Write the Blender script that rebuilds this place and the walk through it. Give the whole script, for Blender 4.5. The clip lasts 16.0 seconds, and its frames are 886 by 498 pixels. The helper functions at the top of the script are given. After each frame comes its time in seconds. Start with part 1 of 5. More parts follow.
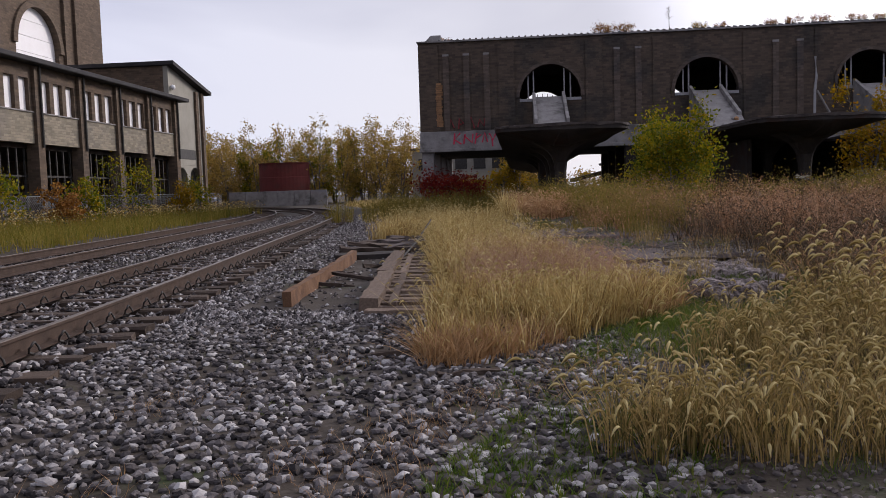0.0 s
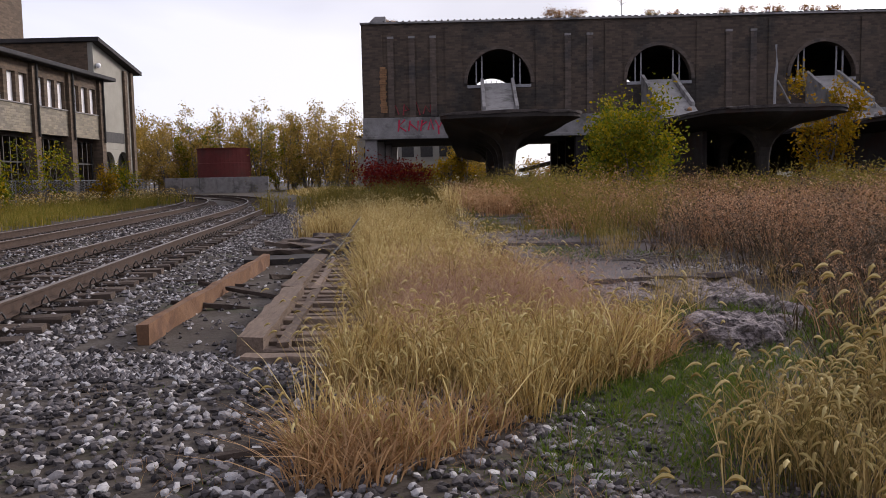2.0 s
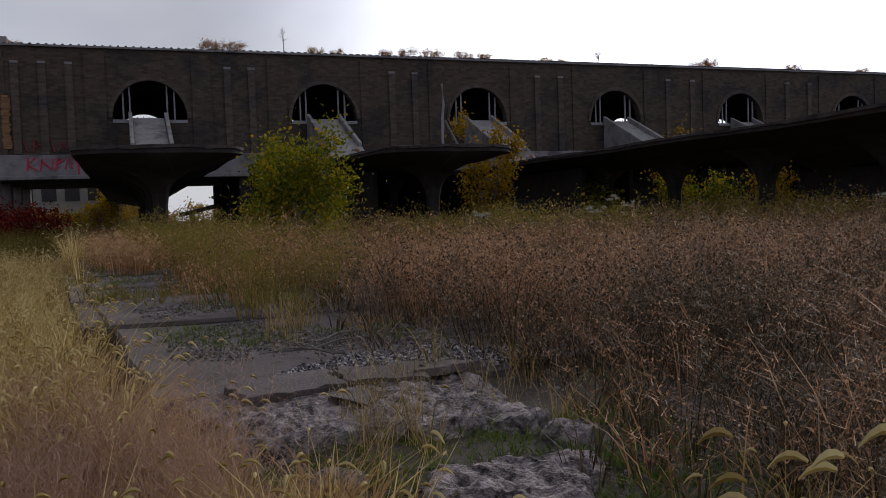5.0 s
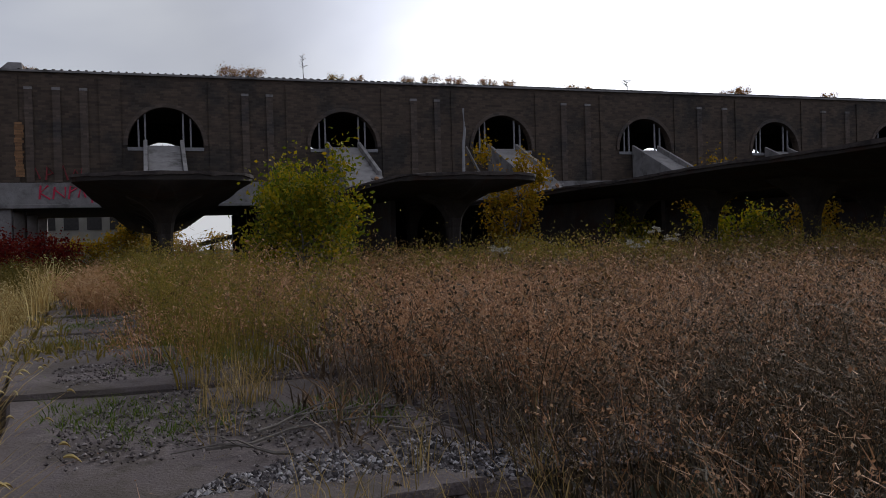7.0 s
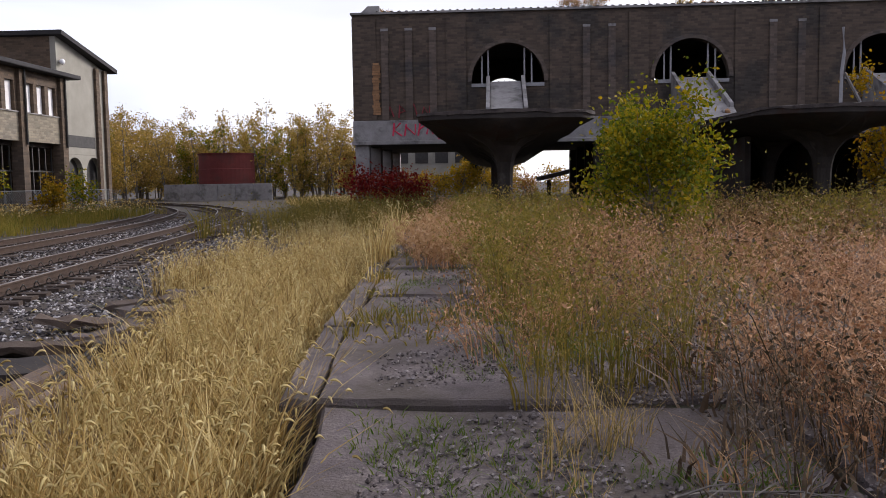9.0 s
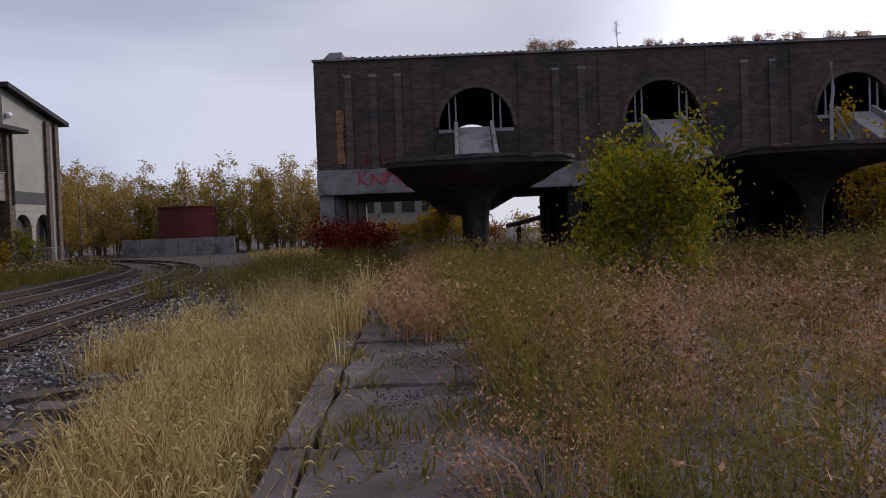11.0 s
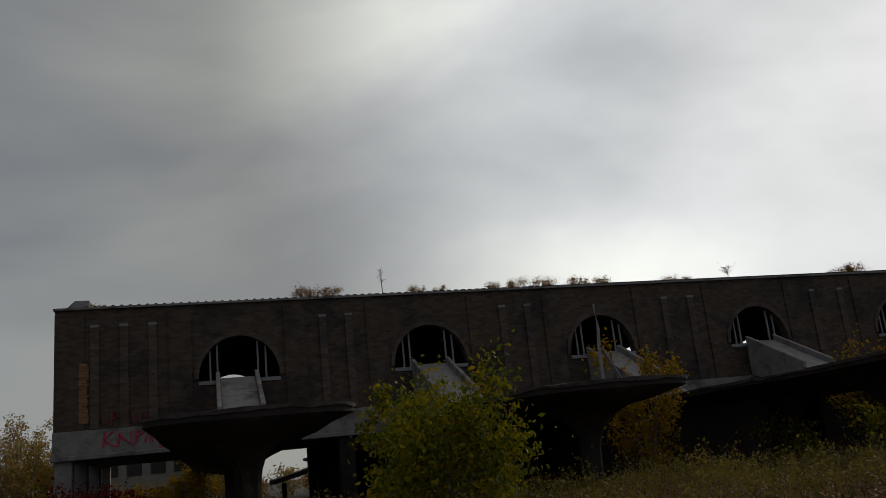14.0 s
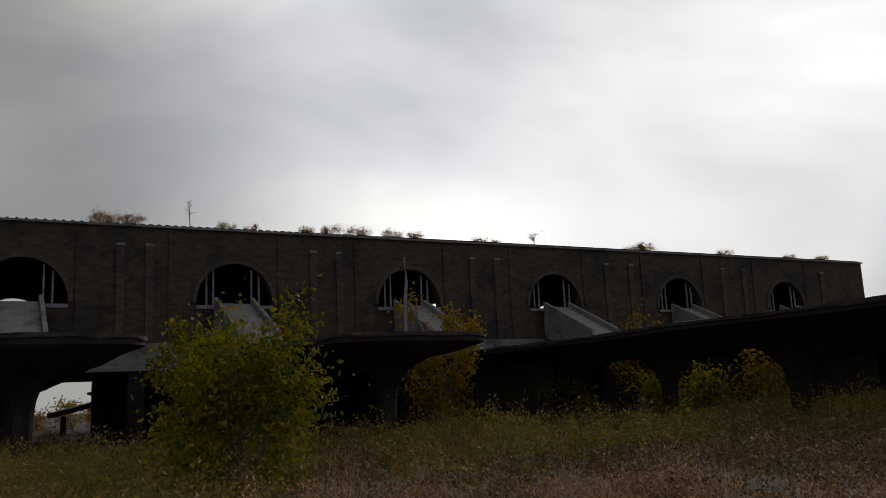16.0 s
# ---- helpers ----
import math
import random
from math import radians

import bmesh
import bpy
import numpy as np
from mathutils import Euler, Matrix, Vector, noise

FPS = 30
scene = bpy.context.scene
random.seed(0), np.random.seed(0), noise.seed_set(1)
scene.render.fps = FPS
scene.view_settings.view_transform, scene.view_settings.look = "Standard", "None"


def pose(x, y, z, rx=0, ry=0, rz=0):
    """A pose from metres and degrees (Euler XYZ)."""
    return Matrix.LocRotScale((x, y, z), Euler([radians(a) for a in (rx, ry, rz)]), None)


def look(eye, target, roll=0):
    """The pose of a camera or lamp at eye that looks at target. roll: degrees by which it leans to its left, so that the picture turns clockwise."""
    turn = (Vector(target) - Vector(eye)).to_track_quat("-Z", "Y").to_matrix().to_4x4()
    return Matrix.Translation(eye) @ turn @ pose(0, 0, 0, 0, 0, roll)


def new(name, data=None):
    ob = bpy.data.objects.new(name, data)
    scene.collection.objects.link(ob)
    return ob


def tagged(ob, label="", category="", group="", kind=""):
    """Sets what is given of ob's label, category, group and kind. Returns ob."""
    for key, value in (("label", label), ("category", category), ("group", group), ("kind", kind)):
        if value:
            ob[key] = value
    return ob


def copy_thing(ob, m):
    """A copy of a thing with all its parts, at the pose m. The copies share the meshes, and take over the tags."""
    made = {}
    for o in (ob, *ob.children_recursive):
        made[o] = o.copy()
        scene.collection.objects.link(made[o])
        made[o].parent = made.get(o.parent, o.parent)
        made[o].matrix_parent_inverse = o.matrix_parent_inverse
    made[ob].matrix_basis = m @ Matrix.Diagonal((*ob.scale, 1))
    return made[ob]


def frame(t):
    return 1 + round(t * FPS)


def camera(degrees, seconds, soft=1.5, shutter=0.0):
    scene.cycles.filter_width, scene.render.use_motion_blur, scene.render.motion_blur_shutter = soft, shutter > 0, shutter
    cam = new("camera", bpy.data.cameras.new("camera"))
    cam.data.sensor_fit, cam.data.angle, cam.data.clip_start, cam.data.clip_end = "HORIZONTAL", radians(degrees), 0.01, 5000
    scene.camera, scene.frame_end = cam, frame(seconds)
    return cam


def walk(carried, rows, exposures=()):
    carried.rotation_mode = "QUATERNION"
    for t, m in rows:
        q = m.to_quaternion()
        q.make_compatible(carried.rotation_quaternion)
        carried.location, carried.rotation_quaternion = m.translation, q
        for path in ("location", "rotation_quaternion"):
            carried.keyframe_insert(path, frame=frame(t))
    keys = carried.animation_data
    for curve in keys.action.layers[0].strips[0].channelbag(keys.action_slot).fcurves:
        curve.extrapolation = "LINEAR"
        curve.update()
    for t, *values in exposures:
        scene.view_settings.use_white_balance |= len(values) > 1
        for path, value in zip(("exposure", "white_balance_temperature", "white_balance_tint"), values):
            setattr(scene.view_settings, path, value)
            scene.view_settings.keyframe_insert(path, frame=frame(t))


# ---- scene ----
cam = camera(55.65, 16.0, soft=0.75)
ROWS = [
    (0, 0.001, 0.001, 1.407, 5.09, -3.97, 1.84),
    (0.5, 0.045, 0.741, 1.448, 1.82, -3.01, 1.01),
    (1, 0.105, 1.371, 1.492, 4.64, -3.58, 1.28),
    (1.5, 0.083, 2.038, 1.483, 2.89, -4.64, 1.27),
    (2, 0.100, 2.656, 1.512, 1.57, -4.88, 1.13),
    (2.5, 0.072, 3.254, 1.542, -1.59, -4.68, 1.42),
    (3, 0.099, 3.989, 1.534, -11.60, -5.17, 1.84),
    (3.5, 0.199, 4.539, 1.505, -13.28, -4.96, 2.85),
    (4, 0.395, 5.061, 1.500, -19.06, -4.53, 2.64),
    (4.5, 0.561, 5.703, 1.516, -20.78, -3.49, 1.74),
    (7, 1.672, 8.212, 1.571, -18.99, -0.43, 1.66),
    (7.5, 1.777, 8.565, 1.666, -15.99, -1.84, 0.42),
    (8, 1.824, 8.985, 1.837, -4.92, -3.69, 0.47),
    (8.5, 1.761, 9.485, 1.877, 3.55, -4.75, 0.86),
    (11, 1.383, 12.213, 1.977, 1.19, -1.33, 2.14),
    (11.5, 1.178, 12.674, 2.030, -16.96, -0.43, 1.92),
    (12, 1.127, 13.049, 2.098, -27.69, 2.05, 1.99),
    (12.5, 1.009, 13.377, 2.155, -29.01, 7.05, 3.53),
    (13, 0.970, 13.646, 2.169, -20.14, 9.14, 5.58),
    (13.5, 0.959, 13.835, 2.181, -15.07, 10.78, 6.14),
    (14, 0.965, 13.952, 2.215, -14.77, 14.33, 5.74),
    (14.5, 0.991, 14.014, 2.228, -15.97, 15.33, 4.62),
    (15, 0.978, 13.999, 2.204, -23.85, 16.12, 3.34),
    (15.5, 1.074, 14.122, 2.199, -27.83, 14.15, 3.00),
    (16, 1.126, 14.186, 2.190, -28.21, 9.93, 2.66),
]
EXPOSURES = [(0.0, 0.1, 6450, 18), (0.5, -0.1, 6450, 18), (1.0, 0.25, 6500, 18), (3.0, 0.4, 6600, 17), (4.0, 0.15, 6550, 17), (4.5, -0.4, 6300, 15), (6.8, -0.45, 6300, 11), (7.5, 0.12, 6450, 13), (8.0, 0.8, 6500, 16), (8.6, 0.75, 6500, 16), (9.6, 0.2, 6300, 15), (11.0, -0.2, 6150, 17), (11.6, -0.85, 6400, 13), (12.0, -1.65, 6600, 10), (12.5, -1.65, 6800, 6), (13.0, -1.55, 6900, 4), (14.5, -1.3, 6900, 4), (15.0, -1.5, 6900, 5), (15.5, -1.65, 6900, 6), (16.0, -1.15, 6900, 6)]
walk(cam, [(t, pose(x, y, z, 90 + pitch, roll, yaw)) for t, x, y, z, yaw, pitch, roll in ROWS], EXPOSURES)

# ---- sky and sun ----
SUN_AZ, SUN_EL = radians(50), radians(24)   # azimuth clockwise from +y
sun_dir = Vector((math.sin(SUN_AZ) * math.cos(SUN_EL), math.cos(SUN_AZ) * math.cos(SUN_EL), math.sin(SUN_EL)))
world = bpy.data.worlds.new("world")
scene.world = world
world.use_nodes = True


def nd(nt, kind, **sets):
    n = nt.nodes.new(kind)
    for k, v in sets.items():
        n.inputs[k.replace("_", " ")].default_value = v
    return n


def ramp(nt, stops, interpolation="LINEAR"):
    n = nt.nodes.new("ShaderNodeValToRGB")
    n.color_ramp.interpolation = interpolation
    el = n.color_ramp.elements
    while len(el) < len(stops):
        el.new(0.5)
    for e, (p, c) in zip(el, stops):
        e.position, e.color = p, (*c, 1) if len(c) == 3 else c
    return n


def mixrgb(nt, fac, a, b, mode="MIX"):
    n = nt.nodes.new("ShaderNodeMix")
    n.data_type, n.blend_type = "RGBA", mode
    for sock, v in ((n.inputs[0], fac), (n.inputs[6], a), (n.inputs[7], b)):
        if isinstance(v, (int, float)):
            sock.default_value = v
        elif isinstance(v, tuple):
            sock.default_value = (*v, 1)
        else:
            nt.links.new(v, sock)
    return n.outputs[2]


def mth(nt, op, a, b=0.0):
    n = nt.nodes.new("ShaderNodeMath")
    n.operation = op
    for sock, v in zip(n.inputs, (a, b)):
        if isinstance(v, (int, float)):
            sock.default_value = v
        else:
            nt.links.new(v, sock)
    return n.outputs[0]


def build_sky():
    nt = world.node_tree
    nt.nodes.clear()
    tc = nt.nodes.new("ShaderNodeTexCoord")
    sky = nt.nodes.new("ShaderNodeTexSky")
    sky.sky_type, sky.sun_disc = "NISHITA", False
    sky.sun_elevation, sky.sun_rotation = SUN_EL, SUN_AZ
    mp = nt.nodes.new("ShaderNodeMapping")
    mp.inputs["Rotation"].default_value = (radians(20), radians(-28), radians(-30))
    mp.inputs["Scale"].default_value = (0.9, 1.0, 2.6)
    nt.links.new(tc.outputs["Generated"], mp.inputs[0])
    n1 = nd(nt, "ShaderNodeTexNoise", Scale=1.5, Detail=5.0, Roughness=0.45, Distortion=0.35)
    nt.links.new(mp.outputs[0], n1.inputs["Vector"])
    dot = nt.nodes.new("ShaderNodeVectorMath")
    dot.operation = "DOT_PRODUCT"
    dot.inputs[1].default_value = sun_dir
    nt.links.new(tc.outputs["Generated"], dot.inputs[0])
    glow = nt.nodes.new("ShaderNodeMapRange")
    glow.interpolation_type = "SMOOTHSTEP"
    for k, v in zip((1, 2, 3, 4), (0.70, 0.985, 0.0, 1.0)):
        glow.inputs[k].default_value = v
    nt.links.new(dot.outputs["Value"], glow.inputs[0])
    cloud = ramp(nt, [(0.30, (0.42, 0.435, 0.49)), (0.5, (0.66, 0.675, 0.745)), (0.66, (0.97, 0.98, 1.0))])
    nt.links.new(n1.outputs[0], cloud.inputs[0])
    bright = mth(nt, "ADD", mth(nt, "MULTIPLY", glow.outputs[0], 2.7), 1.0)
    scale = nt.nodes.new("ShaderNodeVectorMath")
    scale.operation = "SCALE"
    away = nt.nodes.new("ShaderNodeMapRange")
    for k, v in zip((1, 2, 3, 4), (0.75, 0.1, 0.0, 1.0)):
        away.inputs[k].default_value = v
    nt.links.new(dot.outputs["Value"], away.inputs[0])
    cool = mixrgb(nt, away.outputs[0], cloud.outputs[0], mixrgb(nt, 1.0, cloud.outputs[0], (0.86, 0.91, 1.05), "MULTIPLY"))
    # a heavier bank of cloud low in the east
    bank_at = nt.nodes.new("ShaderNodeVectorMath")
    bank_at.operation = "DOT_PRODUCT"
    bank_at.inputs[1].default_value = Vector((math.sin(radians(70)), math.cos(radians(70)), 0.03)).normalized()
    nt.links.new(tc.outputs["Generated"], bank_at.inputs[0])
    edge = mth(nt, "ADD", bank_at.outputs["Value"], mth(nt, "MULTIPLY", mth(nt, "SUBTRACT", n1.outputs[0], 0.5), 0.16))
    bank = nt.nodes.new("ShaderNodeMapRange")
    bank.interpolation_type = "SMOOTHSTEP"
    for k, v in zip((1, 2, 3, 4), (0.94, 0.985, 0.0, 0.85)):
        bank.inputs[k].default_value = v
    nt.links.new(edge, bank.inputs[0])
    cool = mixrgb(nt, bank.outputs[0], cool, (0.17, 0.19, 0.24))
    nt.links.new(cool, scale.inputs[0])
    nt.links.new(bright, scale.inputs["Scale"])
    bg1 = nd(nt, "ShaderNodeBackground", Strength=0.06)
    nt.links.new(sky.outputs[0], bg1.inputs[0])
    bg2 = nd(nt, "ShaderNodeBackground", Strength=0.9)
    nt.links.new(scale.outputs[0], bg2.inputs[0])
    mx = nd(nt, "ShaderNodeMixShader", Fac=0.85)
    nt.links.new(bg1.outputs[0], mx.inputs[1])
    nt.links.new(bg2.outputs[0], mx.inputs[2])
    out = nt.nodes.new("ShaderNodeOutputWorld")
    nt.links.new(mx.outputs[0], out.inputs[0])


build_sky()
sun = bpy.data.lights.new("sun", "SUN")
sun.energy, sun.angle, sun.color = 1.9, radians(9), (1.0, 0.95, 0.88)
sun_ob = new("sun", sun)
sun_ob.matrix_world = look(sun_dir * 100, (0, 0, 0))


# ---- materials ----
def mat(name, stops, scale=4.0, fine=60.0, rough=0.85, bump=0.3, dist=0.02, island=0.0, obj=0.0, metal=0.0, stretch=(1, 1, 1), stain=None, stain_scale=0.6, stain_lo=0.55, trans=0.0, contrast=1.0):
    """Two scales of noise through a colour ramp; island / obj: share of the variation that goes by piece."""
    m = bpy.data.materials.new(name)
    m.use_nodes = True
    nt = m.node_tree
    b = nt.nodes["Principled BSDF"]
    b.inputs["Roughness"].default_value, b.inputs["Metallic"].default_value = rough, metal
    b.inputs["Specular IOR Level"].default_value = 0.25
    tc = nt.nodes.new("ShaderNodeTexCoord")
    mp = nt.nodes.new("ShaderNodeMapping")
    mp.inputs["Scale"].default_value = stretch
    geo = nt.nodes.new("ShaderNodeNewGeometry")
    nt.links.new(geo.outputs["Position"], mp.inputs[0])
    n1 = nd(nt, "ShaderNodeTexNoise", Scale=scale, Detail=6.0, Roughness=0.6)
    n2 = nd(nt, "ShaderNodeTexNoise", Scale=fine, Detail=3.0, Roughness=0.6)
    for n in (n1, n2):
        nt.links.new(mp.outputs[0], n.inputs["Vector"])
    v = mth(nt, "ADD", mth(nt, "MULTIPLY", n1.outputs[0], 0.65), mth(nt, "MULTIPLY", n2.outputs[0], 0.35))
    if contrast != 1:
        v = mth(nt, "ADD", mth(nt, "MULTIPLY", mth(nt, "SUBTRACT", v, 0.5), contrast), 0.5)
    if island:
        v = mth(nt, "ADD", mth(nt, "MULTIPLY", v, 1 - island), mth(nt, "MULTIPLY", geo.outputs["Random Per Island"], island))
    if obj:
        oi = nt.nodes.new("ShaderNodeObjectInfo")
        v = mth(nt, "ADD", mth(nt, "MULTIPLY", v, 1 - obj), mth(nt, "MULTIPLY", oi.outputs["Random"], obj))
    r = ramp(nt, stops)
    nt.links.new(v, r.inputs[0])
    col = r.outputs[0]
    if stain:
        n3 = nd(nt, "ShaderNodeTexNoise", Scale=stain_scale, Detail=7.0, Roughness=0.65)
        nt.links.new(geo.outputs["Position"], n3.inputs["Vector"])
        sr = ramp(nt, [(stain_lo, (0, 0, 0)), (min(1, stain_lo + 0.12), (1, 1, 1))])
        nt.links.new(n3.outputs[0], sr.inputs[0])
        col = mixrgb(nt, sr.outputs[0], col, stain)
    nt.links.new(col, b.inputs["Base Color"])
    if bump:
        bp = nd(nt, "ShaderNodeBump", Strength=bump, Distance=dist)
        nt.links.new(v if not island else n2.outputs[0], bp.inputs["Height"])
        nt.links.new(bp.outputs[0], b.inputs["Normal"])
    if trans:
        tr = nt.nodes.new("ShaderNodeBsdfTranslucent")
        nt.links.new(col, tr.inputs[0])
        ms = nd(nt, "ShaderNodeMixShader", Fac=trans)
        nt.links.new(b.outputs[0], ms.inputs[1])
        nt.links.new(tr.outputs[0], ms.inputs[2])
        nt.links.new(ms.outputs[0], nt.nodes["Material Output"].inputs[0])
    return m


def brick_mat(name, c1, c2, mortar, stain, axis="x"):
    m = mat(name, [(0.3, c1), (0.7, c2)], scale=1.2, fine=25, stain=stain, stain_scale=0.35, stain_lo=0.5, bump=0)
    nt = m.node_tree
    b = nt.nodes["Principled BSDF"]
    geo = nt.nodes.new("ShaderNodeNewGeometry")
    sep = nt.nodes.new("ShaderNodeSeparateXYZ")
    nt.links.new(geo.outputs["Position"], sep.inputs[0])
    com = nt.nodes.new("ShaderNodeCombineXYZ")
    nt.links.new(mth(nt, "ADD", sep.outputs[0], sep.outputs[1]), com.inputs[0])
    nt.links.new(sep.outputs[2], com.inputs[1])
    br = nd(nt, "ShaderNodeTexBrick", Scale=1.0, Mortar_Size=0.012)
    br.inputs["Brick Width"].default_value, br.inputs["Row Height"].default_value = 0.42, 0.15
    br.inputs["Color1"].default_value, br.inputs["Color2"].default_value = (0.72, 0.70, 0.70, 1), (1.25, 1.2, 1.15, 1)
    br.inputs["Mortar"].default_value = (*mortar, 1)
    nt.links.new(com.outputs[0], br.inputs["Vector"])
    old = b.inputs["Base Color"].links[0].from_socket
    nt.links.new(mixrgb(nt, 1.0, old, br.outputs["Color"], "MULTIPLY"), b.inputs["Base Color"])
    bp = nd(nt, "ShaderNodeBump", Strength=0.5, Distance=0.02)
    bp.invert = True
    nt.links.new(br.outputs["Fac"], bp.inputs["Height"])
    nt.links.new(bp.outputs[0], b.inputs["Normal"])
    return m


M_BRICK = brick_mat("brown_brick", (0.068, 0.051, 0.039), (0.11, 0.083, 0.062), (0.9, 0.9, 0.9), (0.052, 0.045, 0.038))
M_BRICK2 = brick_mat("tan_brick", (0.085, 0.062, 0.044), (0.135, 0.098, 0.068), (0.9, 0.9, 0.9), (0.11, 0.085, 0.065))
M_BRICKPALE = brick_mat("pale_painted_brick", (0.19, 0.168, 0.125), (0.27, 0.24, 0.185), (0.9, 0.9, 0.9), (0.20, 0.18, 0.145))
M_PILASTER = brick_mat("pilaster_brick", (0.085, 0.066, 0.053), (0.13, 0.10, 0.08), (0.9, 0.9, 0.9), (0.075, 0.065, 0.06))
M_STUCCO = mat("pale_stucco", [(0.3, (0.23, 0.215, 0.18)), (0.7, (0.34, 0.32, 0.27))], scale=0.8, fine=20, stain=(0.28, 0.26, 0.22), stain_scale=0.5, stain_lo=0.58)
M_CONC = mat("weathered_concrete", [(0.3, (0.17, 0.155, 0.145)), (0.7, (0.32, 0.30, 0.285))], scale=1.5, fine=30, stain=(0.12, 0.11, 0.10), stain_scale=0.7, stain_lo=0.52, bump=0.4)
# Near-black base colour: the shade under canopies and floors is included in it.
M_CONCDARK = mat("dark_and_shaded_concrete", [(0.3, (0.016, 0.013, 0.012)), (0.7, (0.05, 0.041, 0.035))], scale=1.5, fine=30, stain=(0.035, 0.018, 0.012), stain_scale=0.8, stain_lo=0.5)
M_RIM = mat("weathered_brown_concrete", [(0.3, (0.035, 0.028, 0.025)), (0.7, (0.10, 0.08, 0.07))], scale=2.5, fine=30, stain=(0.025, 0.02, 0.018), stain_scale=0.9, stain_lo=0.5, bump=0.5)
# Darkened like the soffits for the shade below the wings, with paler streaks.
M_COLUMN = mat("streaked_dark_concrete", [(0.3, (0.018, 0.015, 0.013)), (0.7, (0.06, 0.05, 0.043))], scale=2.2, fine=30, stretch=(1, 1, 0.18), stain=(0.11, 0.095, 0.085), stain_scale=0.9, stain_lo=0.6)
M_SLAB = mat("old_platform_concrete", [(0.32, (0.06, 0.047, 0.043)), (0.5, (0.115, 0.092, 0.087)), (0.68, (0.26, 0.215, 0.20))], scale=3.2, fine=55, stain=(0.07, 0.055, 0.045), stain_scale=1.6, stain_lo=0.47, bump=1.0, dist=0.03)
M_ROTTEN = mat("rotten_pinkish_concrete", [(0.30, (0.04, 0.032, 0.03)), (0.45, (0.14, 0.112, 0.105)), (0.70, (0.37, 0.31, 0.295))], scale=9, fine=42, contrast=1.9, bump=1.0, dist=0.05)
M_EARTH = mat("gravelly_earth", [(0.3, (0.028, 0.020, 0.014)), (0.5, (0.052, 0.040, 0.030)), (0.7, (0.10, 0.085, 0.072))], scale=1.5, fine=22, stain=(0.035, 0.045, 0.014), stain_scale=0.9, stain_lo=0.55, bump=0.9, dist=0.03)
M_STONE = mat("ballast_stone", [(0.16, (0.016, 0.013, 0.013)), (0.42, (0.07, 0.06, 0.058)), (0.66, (0.17, 0.15, 0.145)), (0.86, (0.46, 0.435, 0.42))], scale=9, fine=90, island=0.72, bump=0.3)
M_CRUMB = mat("crumbled_concrete", [(0.15, (0.05, 0.04, 0.036)), (0.55, (0.13, 0.108, 0.10)), (0.92, (0.33, 0.29, 0.27))], scale=9, fine=90, island=0.6, bump=0.3)
M_TIE = mat("weathered_tie_wood", [(0.3, (0.03, 0.02, 0.015)), (0.7, (0.10, 0.072, 0.054))], scale=5, fine=60, obj=0.3, stretch=(1, 6, 1), bump=0.7)
M_TIMBER = mat("grey_brown_timber", [(0.3, (0.07, 0.047, 0.034)), (0.7, (0.24, 0.175, 0.13))], scale=5, fine=60, obj=0.25, stretch=(6, 1, 6), bump=0.7)
M_RAIL = mat("rusty_rail_steel", [(0.3, (0.032, 0.02, 0.015)), (0.7, (0.085, 0.055, 0.04))], scale=6, fine=70, rough=0.7, metal=0.2)
M_RAILTOP = mat("polished_rail_head", [(0.3, (0.12, 0.10, 0.088)), (0.7, (0.22, 0.19, 0.17))], scale=6, fine=70, rough=0.5, metal=0.5, bump=0.1)
M_RUST = mat("orange_rust", [(0.3, (0.085, 0.04, 0.022)), (0.7, (0.21, 0.115, 0.06))], scale=3, fine=45, stain=(0.10, 0.05, 0.03), stain_scale=2.5, stain_lo=0.55, bump=0.6)
M_TANK = mat("red_rusted_steel", [(0.3, (0.085, 0.018, 0.016)), (0.7, (0.15, 0.033, 0.028))], scale=0.5, fine=8, stain=(0.09, 0.03, 0.025), stain_scale=0.3, stain_lo=0.5)
M_DARK = mat("dark_steel", [(0.3, (0.025, 0.023, 0.022)), (0.7, (0.06, 0.055, 0.05))], scale=3, fine=40, rough=0.6)
M_ROOF = mat("dark_roofing", [(0.3, (0.025, 0.024, 0.026)), (0.7, (0.055, 0.05, 0.05))], scale=1, fine=30)
M_PALE = mat("pale_window_fill", [(0.3, (0.74, 0.71, 0.70)), (0.7, (0.86, 0.84, 0.83))], scale=0.8, fine=10, rough=0.6, obj=0.2)
M_FRAME = mat("weathered_grey_frame", [(0.3, (0.22, 0.21, 0.21)), (0.7, (0.36, 0.35, 0.35))], scale=3, fine=40)
M_GRAF = mat("red_spray_paint", [(0.3, (0.52, 0.035, 0.07)), (0.7, (0.68, 0.07, 0.12))], scale=3, fine=40)
M_GRAFDIM = mat("faded_red_spray", [(0.3, (0.20, 0.035, 0.04)), (0.7, (0.28, 0.06, 0.06))], scale=3, fine=40)
M_ORANGEBRICK = brick_mat("orange_exposed_brick", (0.22, 0.12, 0.06), (0.32, 0.18, 0.09), (0.9, 0.9, 0.9), (0.16, 0.09, 0.05))
M_BARK = mat("grey_bark", [(0.3, (0.07, 0.06, 0.05)), (0.7, (0.20, 0.175, 0.15))], scale=4, fine=40, stretch=(1, 1, 0.3))
M_GALV = mat("galvanised_wire", [(0.3, (0.16, 0.165, 0.17)), (0.7, (0.28, 0.285, 0.29))], scale=3, fine=40, rough=0.5, metal=0.5)


def rich(c, s=1.3, k=0.95):
    g = sum(c) / 3
    return tuple(max(0.004, k * (g + (v - g) * s)) for v in c)


